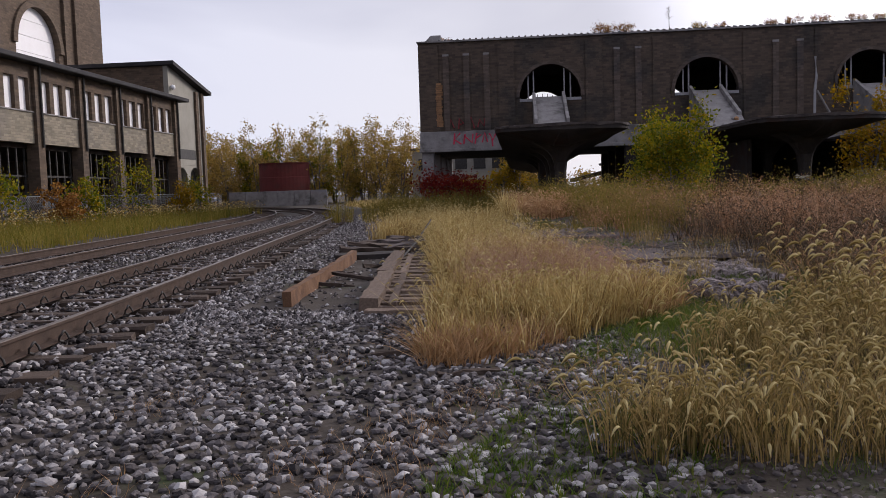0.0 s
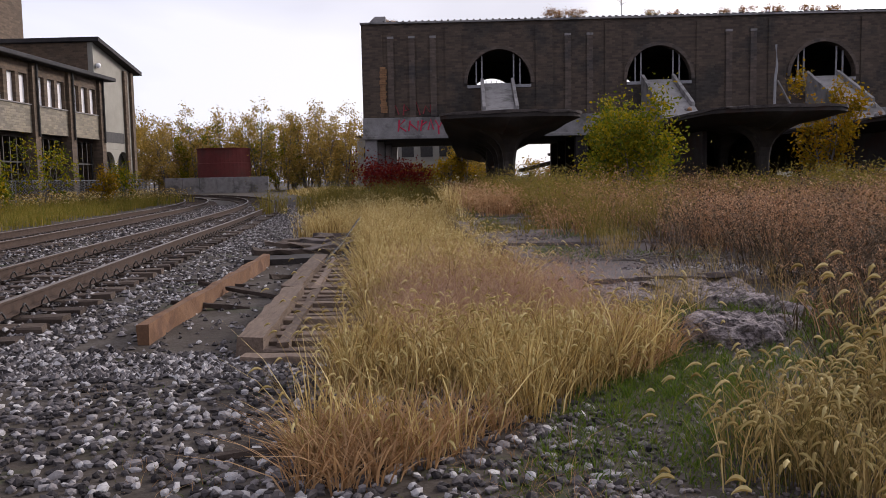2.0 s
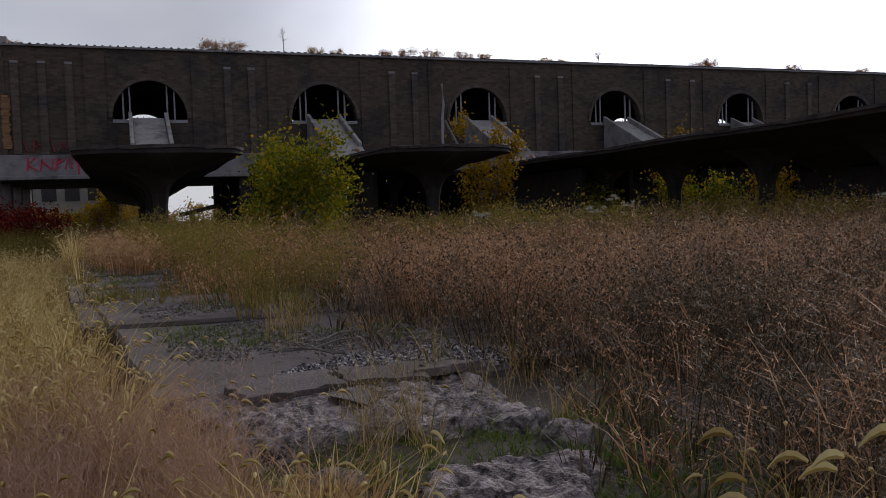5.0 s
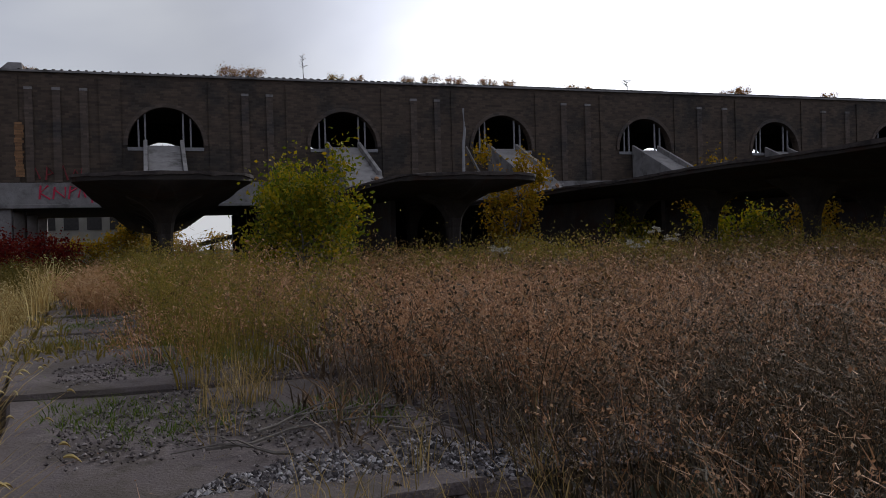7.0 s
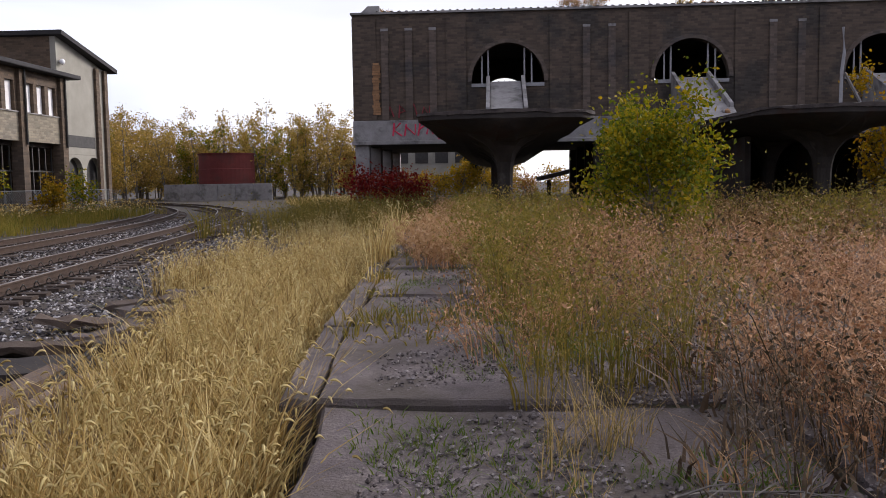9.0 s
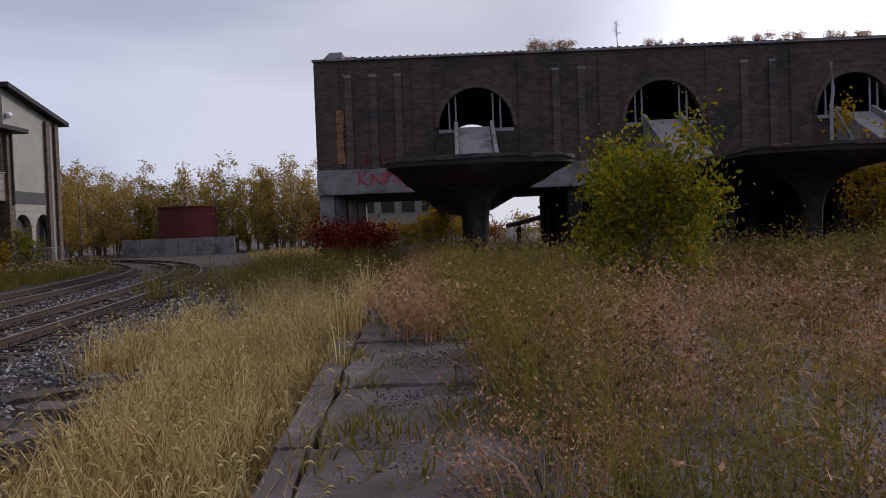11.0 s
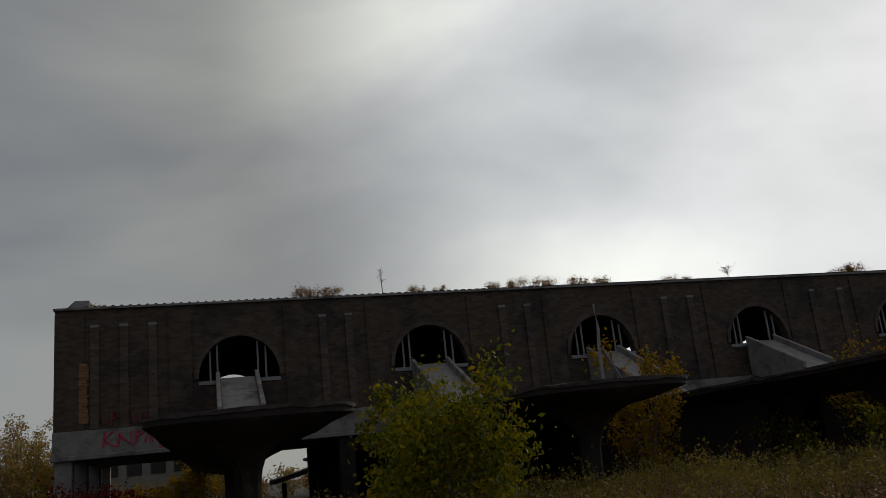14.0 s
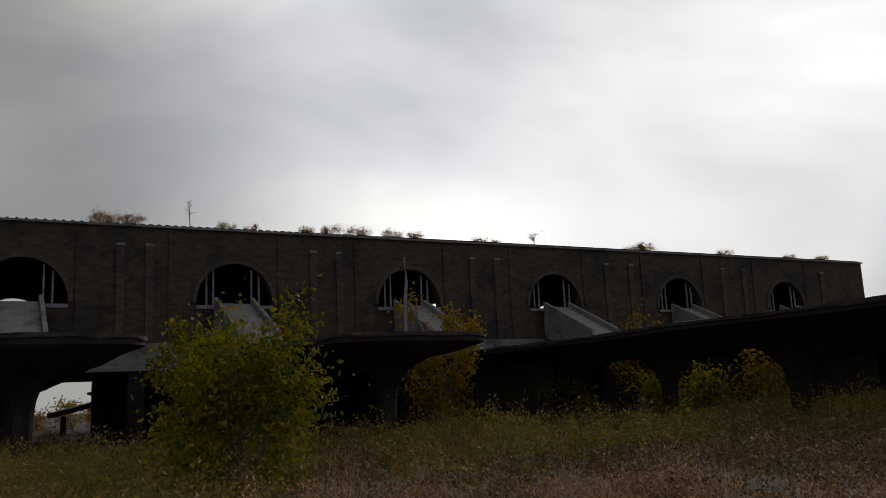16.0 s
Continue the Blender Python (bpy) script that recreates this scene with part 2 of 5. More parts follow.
def leafmat(name, *cols, trans=0.35, k=0.95, s=1.3):
    cols = [rich(v, s, k) for v in cols]
    last = len(cols) - 1
    return mat(name, [(0.12 + 0.76 * i / last, c) for i, c in enumerate(cols)], scale=2.2, fine=9, island=0.6, bump=0, rough=0.75, trans=trans, contrast=2.4)


M_GOLD = leafmat("golden_foxtail_grass", (0.09, 0.058, 0.02), (0.33, 0.22, 0.085), (0.58, 0.44, 0.20), (0.78, 0.66, 0.36), s=1.12)
M_GREENGOLD = leafmat("green_gold_foxtail_grass", (0.045, 0.048, 0.014), (0.20, 0.15, 0.055), (0.40, 0.28, 0.12), (0.56, 0.43, 0.22), s=1.1)
M_SEED = leafmat("cream_seed_heads", (0.30, 0.22, 0.09), (0.52, 0.42, 0.21), (0.70, 0.60, 0.35), s=1.25, k=0.9)
M_TAN = leafmat("tan_dry_grass", (0.22, 0.13, 0.07), (0.38, 0.25, 0.15), (0.48, 0.34, 0.22))
M_PINK = leafmat("pinkish_dry_haze_grass", (0.28, 0.17, 0.12), (0.40, 0.27, 0.20), (0.48, 0.35, 0.28))
M_RED = leafmat("reddish_brown_dry_weeds", (0.075, 0.04, 0.026), (0.26, 0.145, 0.088), (0.44, 0.275, 0.175), (0.62, 0.44, 0.30), k=0.98, trans=0.25)
M_WEEDSEED = leafmat("brown_olive_seed_husks", (0.05, 0.032, 0.016), (0.14, 0.088, 0.042), (0.25, 0.165, 0.085), (0.36, 0.24, 0.14), k=0.9, trans=0.15)
M_DARKWEED = leafmat("dark_brown_green_weeds", (0.022, 0.018, 0.010), (0.055, 0.042, 0.024), (0.11, 0.078, 0.05), (0.24, 0.18, 0.12), k=0.8, trans=0.15)
M_GREY = leafmat("grey_brown_dry_weeds", (0.04, 0.029, 0.021), (0.12, 0.086, 0.06), (0.21, 0.155, 0.11), (0.40, 0.31, 0.23), k=0.68, trans=0.15)
M_OLIVE = leafmat("olive_tall_weeds", (0.08, 0.075, 0.025), (0.17, 0.14, 0.045), (0.26, 0.19, 0.07))
M_GREEN = leafmat("low_green_grass", (0.04, 0.075, 0.018), (0.09, 0.13, 0.03), (0.16, 0.17, 0.05))
M_FIELD = leafmat("yellow_green_field_grass", (0.09, 0.10, 0.025), (0.20, 0.17, 0.05), (0.33, 0.25, 0.10))
M_LEAFG = leafmat("yellowing_green_leaves", (0.045, 0.065, 0.014), (0.11, 0.125, 0.022), (0.23, 0.20, 0.035), (0.36, 0.24, 0.04), k=1.0)
M_LEAFY = leafmat("yellow_autumn_leaves", (0.12, 0.10, 0.02), (0.26, 0.18, 0.03), (0.40, 0.26, 0.05), (0.30, 0.14, 0.03), k=0.8)
M_LEAFFAR = leafmat("far_autumn_leaves", (0.14, 0.115, 0.045), (0.30, 0.215, 0.075), (0.42, 0.30, 0.11), (0.36, 0.25, 0.13))
M_LEAFO = leafmat("orange_brown_leaves", (0.13, 0.06, 0.025), (0.26, 0.13, 0.05), (0.33, 0.20, 0.08))
M_LEAFR = leafmat("dark_red_leaves", (0.07, 0.008, 0.01), (0.17, 0.022, 0.022), (0.22, 0.06, 0.035))
M_LEAFD = leafmat("dark_conifer_needles", (0.015, 0.025, 0.015), (0.03, 0.045, 0.025))
M_WHITEFL = leafmat("white_dried_flowers", (0.30, 0.29, 0.24), (0.46, 0.44, 0.38), k=0.75)


# ---- mesh helpers ----
def hexa(bm, p):
    """A block from eight corners: four of one face, then the four opposite."""
    v = [bm.verts.new(q) for q in p]
    for f in ((3, 2, 1, 0), (4, 5, 6, 7), (0, 1, 5, 4), (1, 2, 6, 5), (2, 3, 7, 6), (3, 0, 4, 7)):
        bm.faces.new([v[i] for i in f])


def block(bm, x0, x1, y0, y1, z0, z1):
    hexa(bm, [(x0, y0, z0), (x1, y0, z0), (x1, y1, z0), (x0, y1, z0), (x0, y0, z1), (x1, y0, z1), (x1, y1, z1), (x0, y1, z1)])


def tube(bm, pts, radii, n=8):
    """A tapered round limb through the points."""
    rings = []
    for i, p in enumerate(pts):
        a, b = Vector(pts[max(0, i - 1)]), Vector(pts[min(len(pts) - 1, i + 1)])
        q = (b - a).to_track_quat("Z", "Y")
        rings.append([bm.verts.new(Vector(p) + q @ Vector((radii[i] * math.cos(6.2832 * k / n), radii[i] * math.sin(6.2832 * k / n), 0))) for k in range(n)])
    for r, s in zip(rings, rings[1:]):
        for k in range(n):
            bm.faces.new((r[k], r[(k + 1) % n], s[(k + 1) % n], s[k]))
    bm.faces.new(rings[0][::-1])
    bm.faces.new(rings[-1])


def mesh_of(name, bm, material, bevel=0.0, smooth=False):
    bmesh.ops.recalc_face_normals(bm, faces=bm.faces)
    if bevel:
        bmesh.ops.bevel(bm, geom=bm.edges[:], offset=bevel, segments=1, affect="EDGES", clamp_overlap=True)
    me = bpy.data.meshes.new(name)
    bm.to_mesh(me)
    bm.free()
    me.materials.append(material)
    if smooth:
        for p in me.polygons:
            p.use_smooth = True
    return me


def part(name, bm, material, parent=None, label="", bevel=0.0, smooth=False):
    ob = new(name, mesh_of(name, bm, material, bevel, smooth))
    ob.parent = parent
    return tagged(ob, label)


def boxpart(name, dims, material, parent=None, label="", bevel=0.0):
    bm = bmesh.new()
    block(bm, *dims)
    return part(name, bm, material, parent, label, bevel)


def thing(name, label, category, group="", kind="", at=(0, 0, 0)):
    ob = new(name)
    ob.location = at
    return tagged(ob, label, category, group, kind)


def raw(name, verts, faces, material):
    me = bpy.data.meshes.new(name)
    me.from_pydata(verts, [], faces)
    me.materials.append(material)
    return me


# ---- ground ----
EDGE_Y0 = 8.7


def edge_x(y):
    if y < 18:
        return 0.66 - 0.09 * (y - 14)
    return 0.30 - 0.07 * (y - 18) if y < 28 else -0.40 - 0.01 * (y - 28)


def plat_z(y):
    return 0.17 + 0.35 * min(1, max(0, (y - 9) / 7))


def ground_z(x, y):
    e = edge_x(y)
    z = 0.0
    if y > 8 and x > e + 0.2:
        z = 0.40 * min(1, (x - e - 0.2) / 0.8) * min(1, (y - 8) / 7.0)
    if -4.0 < x < -2.9 and 10 < y < 18.6:
        z = 0.0
    if abs(x) < 60 and -20 < y < 140:
        z += 0.05 * noise.noise((x * 0.45, y * 0.45, 0)) + 0.02 * noise.noise((x * 2.1, y * 2.1, 3))
    return z


def lin(pts):
    out = [pts[0][0]]
    for (a, step), (b, _) in zip(pts, pts[1:]):
        k = max(1, round((b - a) / step))
        out += [a + (b - a) * i / k for i in range(1, k + 1)]
    return out


def build_ground():
    xs = lin([(-900, 280), (-60, 6), (-16, 0.8), (-5, 0.22), (5, 0.5), (14, 2.5), (60, 12), (120, 195), (900, 1)])
    ys = lin([(-900, 290), (-30, 4), (-2, 0.22), (22, 0.7), (60, 3), (140, 190), (1500, 1)])
    verts = [(x, y, ground_z(x, y)) for y in ys for x in xs]
    w = len(xs)
    faces = [(j * w + i, j * w + i + 1, (j + 1) * w + i + 1, (j + 1) * w + i) for j in range(len(ys) - 1) for i in range(w - 1)]
    ob = new("ground", raw("ground", verts, faces, M_EARTH))
    for p in ob.data.polygons:
        p.use_smooth = True
    tagged(ob, "gravelly brown earth with patches of low green growth", "ground", kind="structure")


build_ground()

# ---- tracks ----
CTRL = [(-2.6, -14), (-3.9, -4), (-5.3, 9), (-6.9, 20.5), (-8.4, 31.5), (-10.6, 45), (-13.4, 57), (-18, 69.5), (-26.5, 84), (-40, 97), (-60, 107), (-95, 114)]


def spline(ctrl, step):
    pts = []
    for i in range(1, len(ctrl) - 2):
        p0, p1, p2, p3 = (Vector(c) for c in ctrl[i - 1:i + 3])
        k = max(2, round((p2 - p1).length / step))
        for j in range(k):
            t = j / k
            pts.append(0.5 * (2 * p1 + (p2 - p0) * t + (2 * p0 - 5 * p1 + 4 * p2 - p3) * t * t + (3 * p1 - p0 - 3 * p2 + p3) * t ** 3))
    return pts


LINE = spline(CTRL, 0.6)


def offset_line(pts, d):
    out = []
    for i, p in enumerate(pts):
        t = (pts[min(i + 1, len(pts) - 1)] - pts[max(i - 1, 0)]).normalized()
        out.append(p + Vector((-t.y, t.x)) * d)
    return out


def sweep(bm, pts, prof, z):
    rings = []
    for i, p in enumerate(pts):
        t = (pts[min(i + 1, len(pts) - 1)] - pts[max(i - 1, 0)]).normalized()
        nx, ny = t.y, -t.x
        rings.append([bm.verts.new((p.x + nx * a, p.y + ny * a, z + b)) for a, b in prof])
    n = len(prof)
    for r, s in zip(rings, rings[1:]):
        for k in range(n):
            bm.faces.new((r[k], r[(k + 1) % n], s[(k + 1) % n], s[k]))
    bm.faces.new(rings[0][::-1])
    bm.faces.new(rings[-1])


RAIL = [(-0.075, 0), (0.075, 0), (0.075, 0.015), (0.012, 0.03), (0.012, 0.135), (0.037, 0.145), (0.037, 0.172), (-0.037, 0.172), (-0.037, 0.145), (-0.012, 0.135), (-0.012, 0.03), (-0.075, 0.015)]
HEAD = [(-0.032, 0.1722), (0.032, 0.1722), (0.030, 0.177), (-0.030, 0.177)]


def build_track(d, label):
    tr = thing("railway_track", label, "railway track", "parallel railway tracks", "structure")
    mid = offset_line(LINE, d)
    for side in (-0.75, 0.75):
        bm = bmesh.new()
        ln = offset_line(mid, side)
        sweep(bm, ln, RAIL, 0.115)
        rail = part("rail", bm, M_RAIL, tr, "brown rusted steel rail")
        bm = bmesh.new()
        sweep(bm, ln, HEAD, 0.115)
        part("rail_head", bm, M_RAILTOP, rail, "worn shiny running surface")
    return tr, mid


def tie_mesh(seed, material=M_TIE, l=2.6, w=0.23, h=0.2):
    rnd = random.Random(seed)
    bm = bmesh.new()
    k = 6
    for i in range(k):
        pass
    rings = []
    for i in range(k + 1):
        x = -l / 2 + l * i / k
        rings.append([bm.verts.new((x + rnd.uniform(-0.02, 0.02), a * w / 2 + rnd.uniform(-0.012, 0.012), b * h / 2 + rnd.uniform(-0.012, 0.012))) for a, b in ((-1, -1), (1, -1), (1, 0.85), (0.85, 1), (-0.85, 1), (-1, 0.85))])
    for r, s in zip(rings, rings[1:]):
        for q in range(6):
            bm.faces.new((r[q], r[(q + 1) % 6], s[(q + 1) % 6], s[q]))
    bm.faces.new(rings[0][::-1])
    bm.faces.new(rings[-1])
    return mesh_of("railway_tie", bm, material)


TIES = [tie_mesh(i) for i in range(5)]
track_near, mid_near = build_track(0, "main railway track with rusty rails on dark wooden ties")
track_far, mid_far = build_track(3.95, "second railway track with rusty rails on wooden ties")
for tr, mid in ((track_near, mid_near), (track_far, mid_far)):
    for i in range(4, len(mid) - 1):
        p, t = mid[i], (mid[i + 1] - mid[i - 1]).normalized()
        if p.y > 75:
            break
        ob = new("railway_tie", TIES[i % 5])
        ob.parent = tr
        ob.matrix_local = pose(p.x, p.y, -0.022 + random.uniform(-0.01, 0.008), 0, 0, math.degrees(math.atan2(t.y, t.x)) - 90 + random.uniform(-1.5, 1.5))


def clip_mesh():
    bm = bmesh.new()
    pts = [(0.055 * math.cos(a), 0.0 + 0.02 * math.sin(2 * a), 0.055 + 0.05 * math.sin(a)) for a in [i * 0.75 - 0.6 for i in range(8)]]
    tube(bm, pts, [0.012] * 8, 5)
    return mesh_of("rail_clip", bm, M_DARK, smooth=True)


CLIP = clip_mesh()
for side, offs in ((-0.75, (-0.12,)), (0.75, (-0.12,))):
    ln = offset_line(mid_near, side)
    for i in range(4, len(ln) - 1):
        if ln[i].y > 34:
            break
        t = (ln[i + 1] - ln[i - 1]).normalized()
        for o in offs:
            p = ln[i] + Vector((-t.y, t.x)) * o
            ob = new("rail_clip", CLIP)
            ob.parent = track_near
            ob.matrix_local = pose(p.x, p.y, 0.118, 0, 0, math.degrees(math.atan2(t.y, t.x)) - 90 + 70)


# ---- loose ballast ----
def scatter_stones(name, n, sampler, label, lo, hi, seed, material=M_STONE):
    rng = np.random.default_rng(seed)
    bm = bmesh.new()
    bmesh.ops.create_icosphere(bm, subdivisions=1, radius=1)
    base = np.array([v.co[:] for v in bm.verts])
    tri = np.array([[v.index for v in f.verts] for f in bm.faces])
    bm.free()
    # a coarser octahedral stone serves the small ones
    octv = np.array([(1, 0, 0), (-1, 0, 0), (0, 1, 0), (0, -1, 0), (0, 0, 1), (0, 0, -1.0), ])
    octf = np.array([(0, 2, 4), (2, 1, 4), (1, 3, 4), (3, 0, 4), (2, 0, 5), (1, 2, 5), (3, 1, 5), (0, 3, 5)])
    V, F, off = [], [], 0
    for i in range(n):
        x, y, z = sampler(rng)
        s = rng.uniform(lo, hi)
        near = y < 9
        b, f = (base, tri) if near else (octv, octf)
        v = b * (1 + rng.uniform(-0.28, 0.28, (len(b), 1))) * (s * rng.uniform(0.7, 1.3), s * rng.uniform(0.6, 1.0), s * rng.uniform(0.45, 0.8))
        a = rng.uniform(0, 6.28)
        c, sn = math.cos(a), math.sin(a)
        v = np.stack([v[:, 0] * c - v[:, 1] * sn + x, v[:, 0] * sn + v[:, 1] * c + y, v[:, 2] + rng.uniform(-0.3, 0.3) * v[:, 0] + z], 1)
        V.append(v)
        F.append(f + off)
        off += len(b)
    V, F = np.concatenate(V), np.concatenate(F)
    ob = new(name, raw(name, V.tolist(), F.tolist(), material))
    return tagged(ob, label, "gravel", kind="stuff")


def line_x(y):
    for a, b in zip(LINE, LINE[1:]):
        if a.y <= y <= b.y:
            return a.x + (b.x - a.x) * (y - a.y) / max(1e-6, b.y - a.y)
    return -4.2


def s_near(rng):
    while True:
        y = 1.5 + 8.5 * rng.random() ** 1.4
        x = rng.uniform(-4.8, 1.1)
        if x > 0.1 and rng.random() < (x - 0.1) * 0.75:
            continue
        if x < line_x(y) + 1.0 and rng.random() < 0.5:
            continue
        return x, y, ground_z(x, y) + 0.008


def s_far(rng):
    while True:
        y = 9 + 45 * rng.random() ** 1.8
        xl = line_x(y)
        x = rng.uniform(xl + 0.9, xl + 3.6 if y > 20 else -0.5)
        if -4.1 < x < -0.7 and 9.8 < y < 19:
            if not -4.1 < x < -3.55 and rng.random() < 0.85:
                continue
        return x, y, ground_z(x, y) + 0.008


def s_between(rng):
    y = 5 + 50 * rng.random() ** 1.6
    return line_x(y) + rng.uniform(-6.2, 1.1), y, 0.055 + 0.02 * rng.random()


def s_right(rng):
    while True:
        y = 2.5 + 10.5 * rng.random() ** 0.8
        x = rng.uniform(0.4, 5.5)
        if clumpy0(x, y) < -0.1 or (y > 10.6 and x < edge_x(y) + 2.6):
            continue
        return x, y, ground_z(x, y) + 0.004


def clumpy0(x, y):
    return noise.noise((x * 0.9, y * 0.9, 55.0))


def s_plat(rng):
    while True:
        y = 12.2 + 22 * rng.random() ** 1.5
        x = edge_x(y) + rng.uniform(0.35, 3.6)
        if clumpy0(x, y) + 0.25 * rng.random() < 0.12:
            continue
        return x, y, plat_z(y) + 0.012


scatter_stones("loose_gravel", 11000, s_right, "fine grey gravel showing between the weeds", 0.010, 0.024, 4, M_CRUMB)
scatter_stones("loose_gravel", 11000, s_plat, "crumbled concrete and gravel lying on the platform slabs", 0.008, 0.022, 5, M_CRUMB)
def s_bed(rng):
    while True:
        y = rng.uniform(12.25, 13.9)
        x = rng.uniform(1.7, 5.2)
        if y > 13.1 + 0.7 * clumpy0(x * 1.7, y) or x < 1.9 + 0.5 * clumpy0(x, y * 2):
            continue
        return x, y, (plat_z(y) if x < edge_x(y) + 4.6 else ground_z(x, y)) + 0.012


scatter_stones("loose_gravel", 6500, s_bed, "fine grey gravel spread over the platform end", 0.012, 0.028, 6, M_STONE)
scatter_stones("loose_ballast", 15000, s_near, "grey and white crushed stone ballast lying on the ground", 0.018, 0.042, 1)
scatter_stones("loose_ballast", 15000, s_far, "grey crushed stone ballast beside the near track", 0.022, 0.05, 2)
scatter_stones("loose_ballast", 24000, s_between, "grey crushed stone ballast between the rails", 0.025, 0.055, 3)


# ---- old inspection pit with timbers ----
def beam_between(bm, a, b, w, h, z0, seed=0, k=8, rough=0.015):
    rnd = random.Random(seed)
    a, b = Vector(a), Vector(b)
    t = (b - a).normalized()
    nn = Vector((-t.y, t.x))
    rings = []
    for i in range(k + 1):
        c = a + (b - a) * i / k
        rings.append([bm.verts.new((c.x + nn.x * s * w / 2 + rnd.uniform(-rough, rough), c.y + nn.y * s * w / 2 + rnd.uniform(-rough, rough), z0 + u * h + rnd.uniform(-rough, rough))) for s, u in ((-1, 0), (1, 0), (1, 1), (-1, 1))])
    for r, s in zip(rings, rings[1:]):
        for q in range(4):
            bm.faces.new((r[q], r[(q + 1) % 4], s[(q + 1) % 4], s[q]))
    bm.faces.new(rings[0][::-1])
    bm.faces.new(rings[-1])


def build_pit():
    bm = bmesh.new()
    beam_between(bm, (-2.93, 10.3), (-3.50, 17.6), 0.11, 0.32, -0.12, 3, 14)
    tagged(part("steel_channel", bm, M_RUST), "long orange rusted steel curb lying beside the pit", "steel beam")
    for a, b, w, sd in (((-1.80, 9.8), (-2.14, 13.4), 0.24, 4), ((-2.17, 13.3), (-2.58, 17.9), 0.24, 5), ((-1.54, 9.9), (-1.89, 13.6), 0.1, 6), ((-1.93, 13.7), (-2.28, 17.6), 0.1, 7)):
        bm = bmesh.new()
        beam_between(bm, a, b, w, 0.16 if w > 0.2 else 0.09, 0.0, sd, 10, 0.012)
        tagged(part("timber_beam", bm, M_TIMBER), "weathered grey-brown wooden beam beside the abandoned ties", "timber", "abandoned timbers")
    bed = thing("abandoned_ties", "row of half-buried rotten wooden ties of a removed track", "railway ties")
    short = [tie_mesh(40 + i, M_TIMBER, 1.25, 0.17, 0.12) for i in range(4)]
    for i in range(24):
        y = 9.5 + i * 0.36
        ob = new("tie", short[i % 4])
        ob.parent = bed
        ob.matrix_local = pose(-1.12 - 0.1 * (y - 9.5) + random.uniform(-0.1, 0.1), y, 0.0 + random.uniform(-0.015, 0.02), 0, 0, random.uniform(-4, 4))
    bm = bmesh.new()
    beam_between(bm, (-4.1, 18.9), (-2.4, 19.2), 0.26, 0.12, 0.03, 9, 8, 0.03)
    tagged(part("timber_beam", bm, M_TIE), "dark weathered wooden beam lying across the pit end", "timber", "abandoned timbers")
    bm = bmesh.new()
    beam_between(bm, (-4.0, 17.9), (-2.5, 18.3), 0.9, 0.12, -0.02, 10)
    tagged(part("pit_cover", bm, M_CONCDARK), "dark broken slab at the end of the pit", "slab")
    bm = bmesh.new()
    tube(bm, [(-2.45, 17.2, 0.02), (-2.2, 18.0, 0.35), (-1.95, 18.7, 0.78)], [0.025, 0.022, 0.015], 6)
    tagged(part("leaning_stick", bm, M_DARK), "thin dark iron rod leaning up out of the ground", "rod")
    for i, (x, y, a) in enumerate(((-3.6, 14.3, 30), (-3.0, 13.4, -20), (-2.9, 15.2, 55), (-3.3, 12.4, 10))):
        bm = bmesh.new()
        beam_between(bm, (-0.45, 0), (0.45, 0.05), 0.07, 0.06, 0, 20 + i, 4, 0.015)
        o = tagged(part("broken_plank", bm, M_TIE), "dark broken piece of wood lying in the pit", "plank", "broken planks")
        o.matrix_local = pose(x + 0.35, y, 0.02, 0, 8, a)
    # scattered debris further on
    for i, (x, y, a, l) in enumerate(((-4.2, 15.2, 10, 0.6), (-1.5, 22.5, 15, 2.2), (-2.2, 24, -12, 2.4), (-1.6, 26, 30, 1.8), (-0.9, 7.2, 14, 0.9), (-0.4, 6.3, 8, 0.5), (-1.1, 20.6, 5, 1.6))):
        bm = bmesh.new()
        beam_between(bm, (-l / 2, 0), (l / 2, 0.04), 0.2 if l > 1 else 0.05, 0.14 if l > 1 else 0.04, 0, 30 + i, 5, 0.015)
        o = tagged(part("loose_plank", bm, M_TIE), "weathered dark plank lying on the gravel", "plank", "loose planks")
        o.matrix_local = pose(x, y, ground_z(x, y) - 0.01, 0, 0, a)


build_pit()


def dead_branch(x, y, z, l, a, seed):
    rnd = random.Random(seed)
    bm = bmesh.new()
    main = [Vector((l * i / 6, 0.08 * l * math.sin(i * 1.1 + seed), 0.02 + 0.05 * rnd.random())) for i in range(7)]
    tube(bm, main, [0.012 - 0.0014 * i for i in range(7)], 5)
    for i in (2, 3, 4, 5):
        sgn = rnd.choice((-1, 1))
        e = main[i] + Vector((0.22 * l, sgn * rnd.uniform(0.1, 0.25) * l, rnd.uniform(0.0, 0.09)))
        tube(bm, [main[i], main[i].lerp(e, 0.5) + Vector((0, 0, 0.02)), e], [0.006, 0.005, 0.002], 4)
    o = tagged(part("dead_branch", bm, M_BARK), "bare grey dead branch lying on the gravel", "branch", "dead branches")
    o.matrix_local = pose(x, y, z, 0, 0, a)


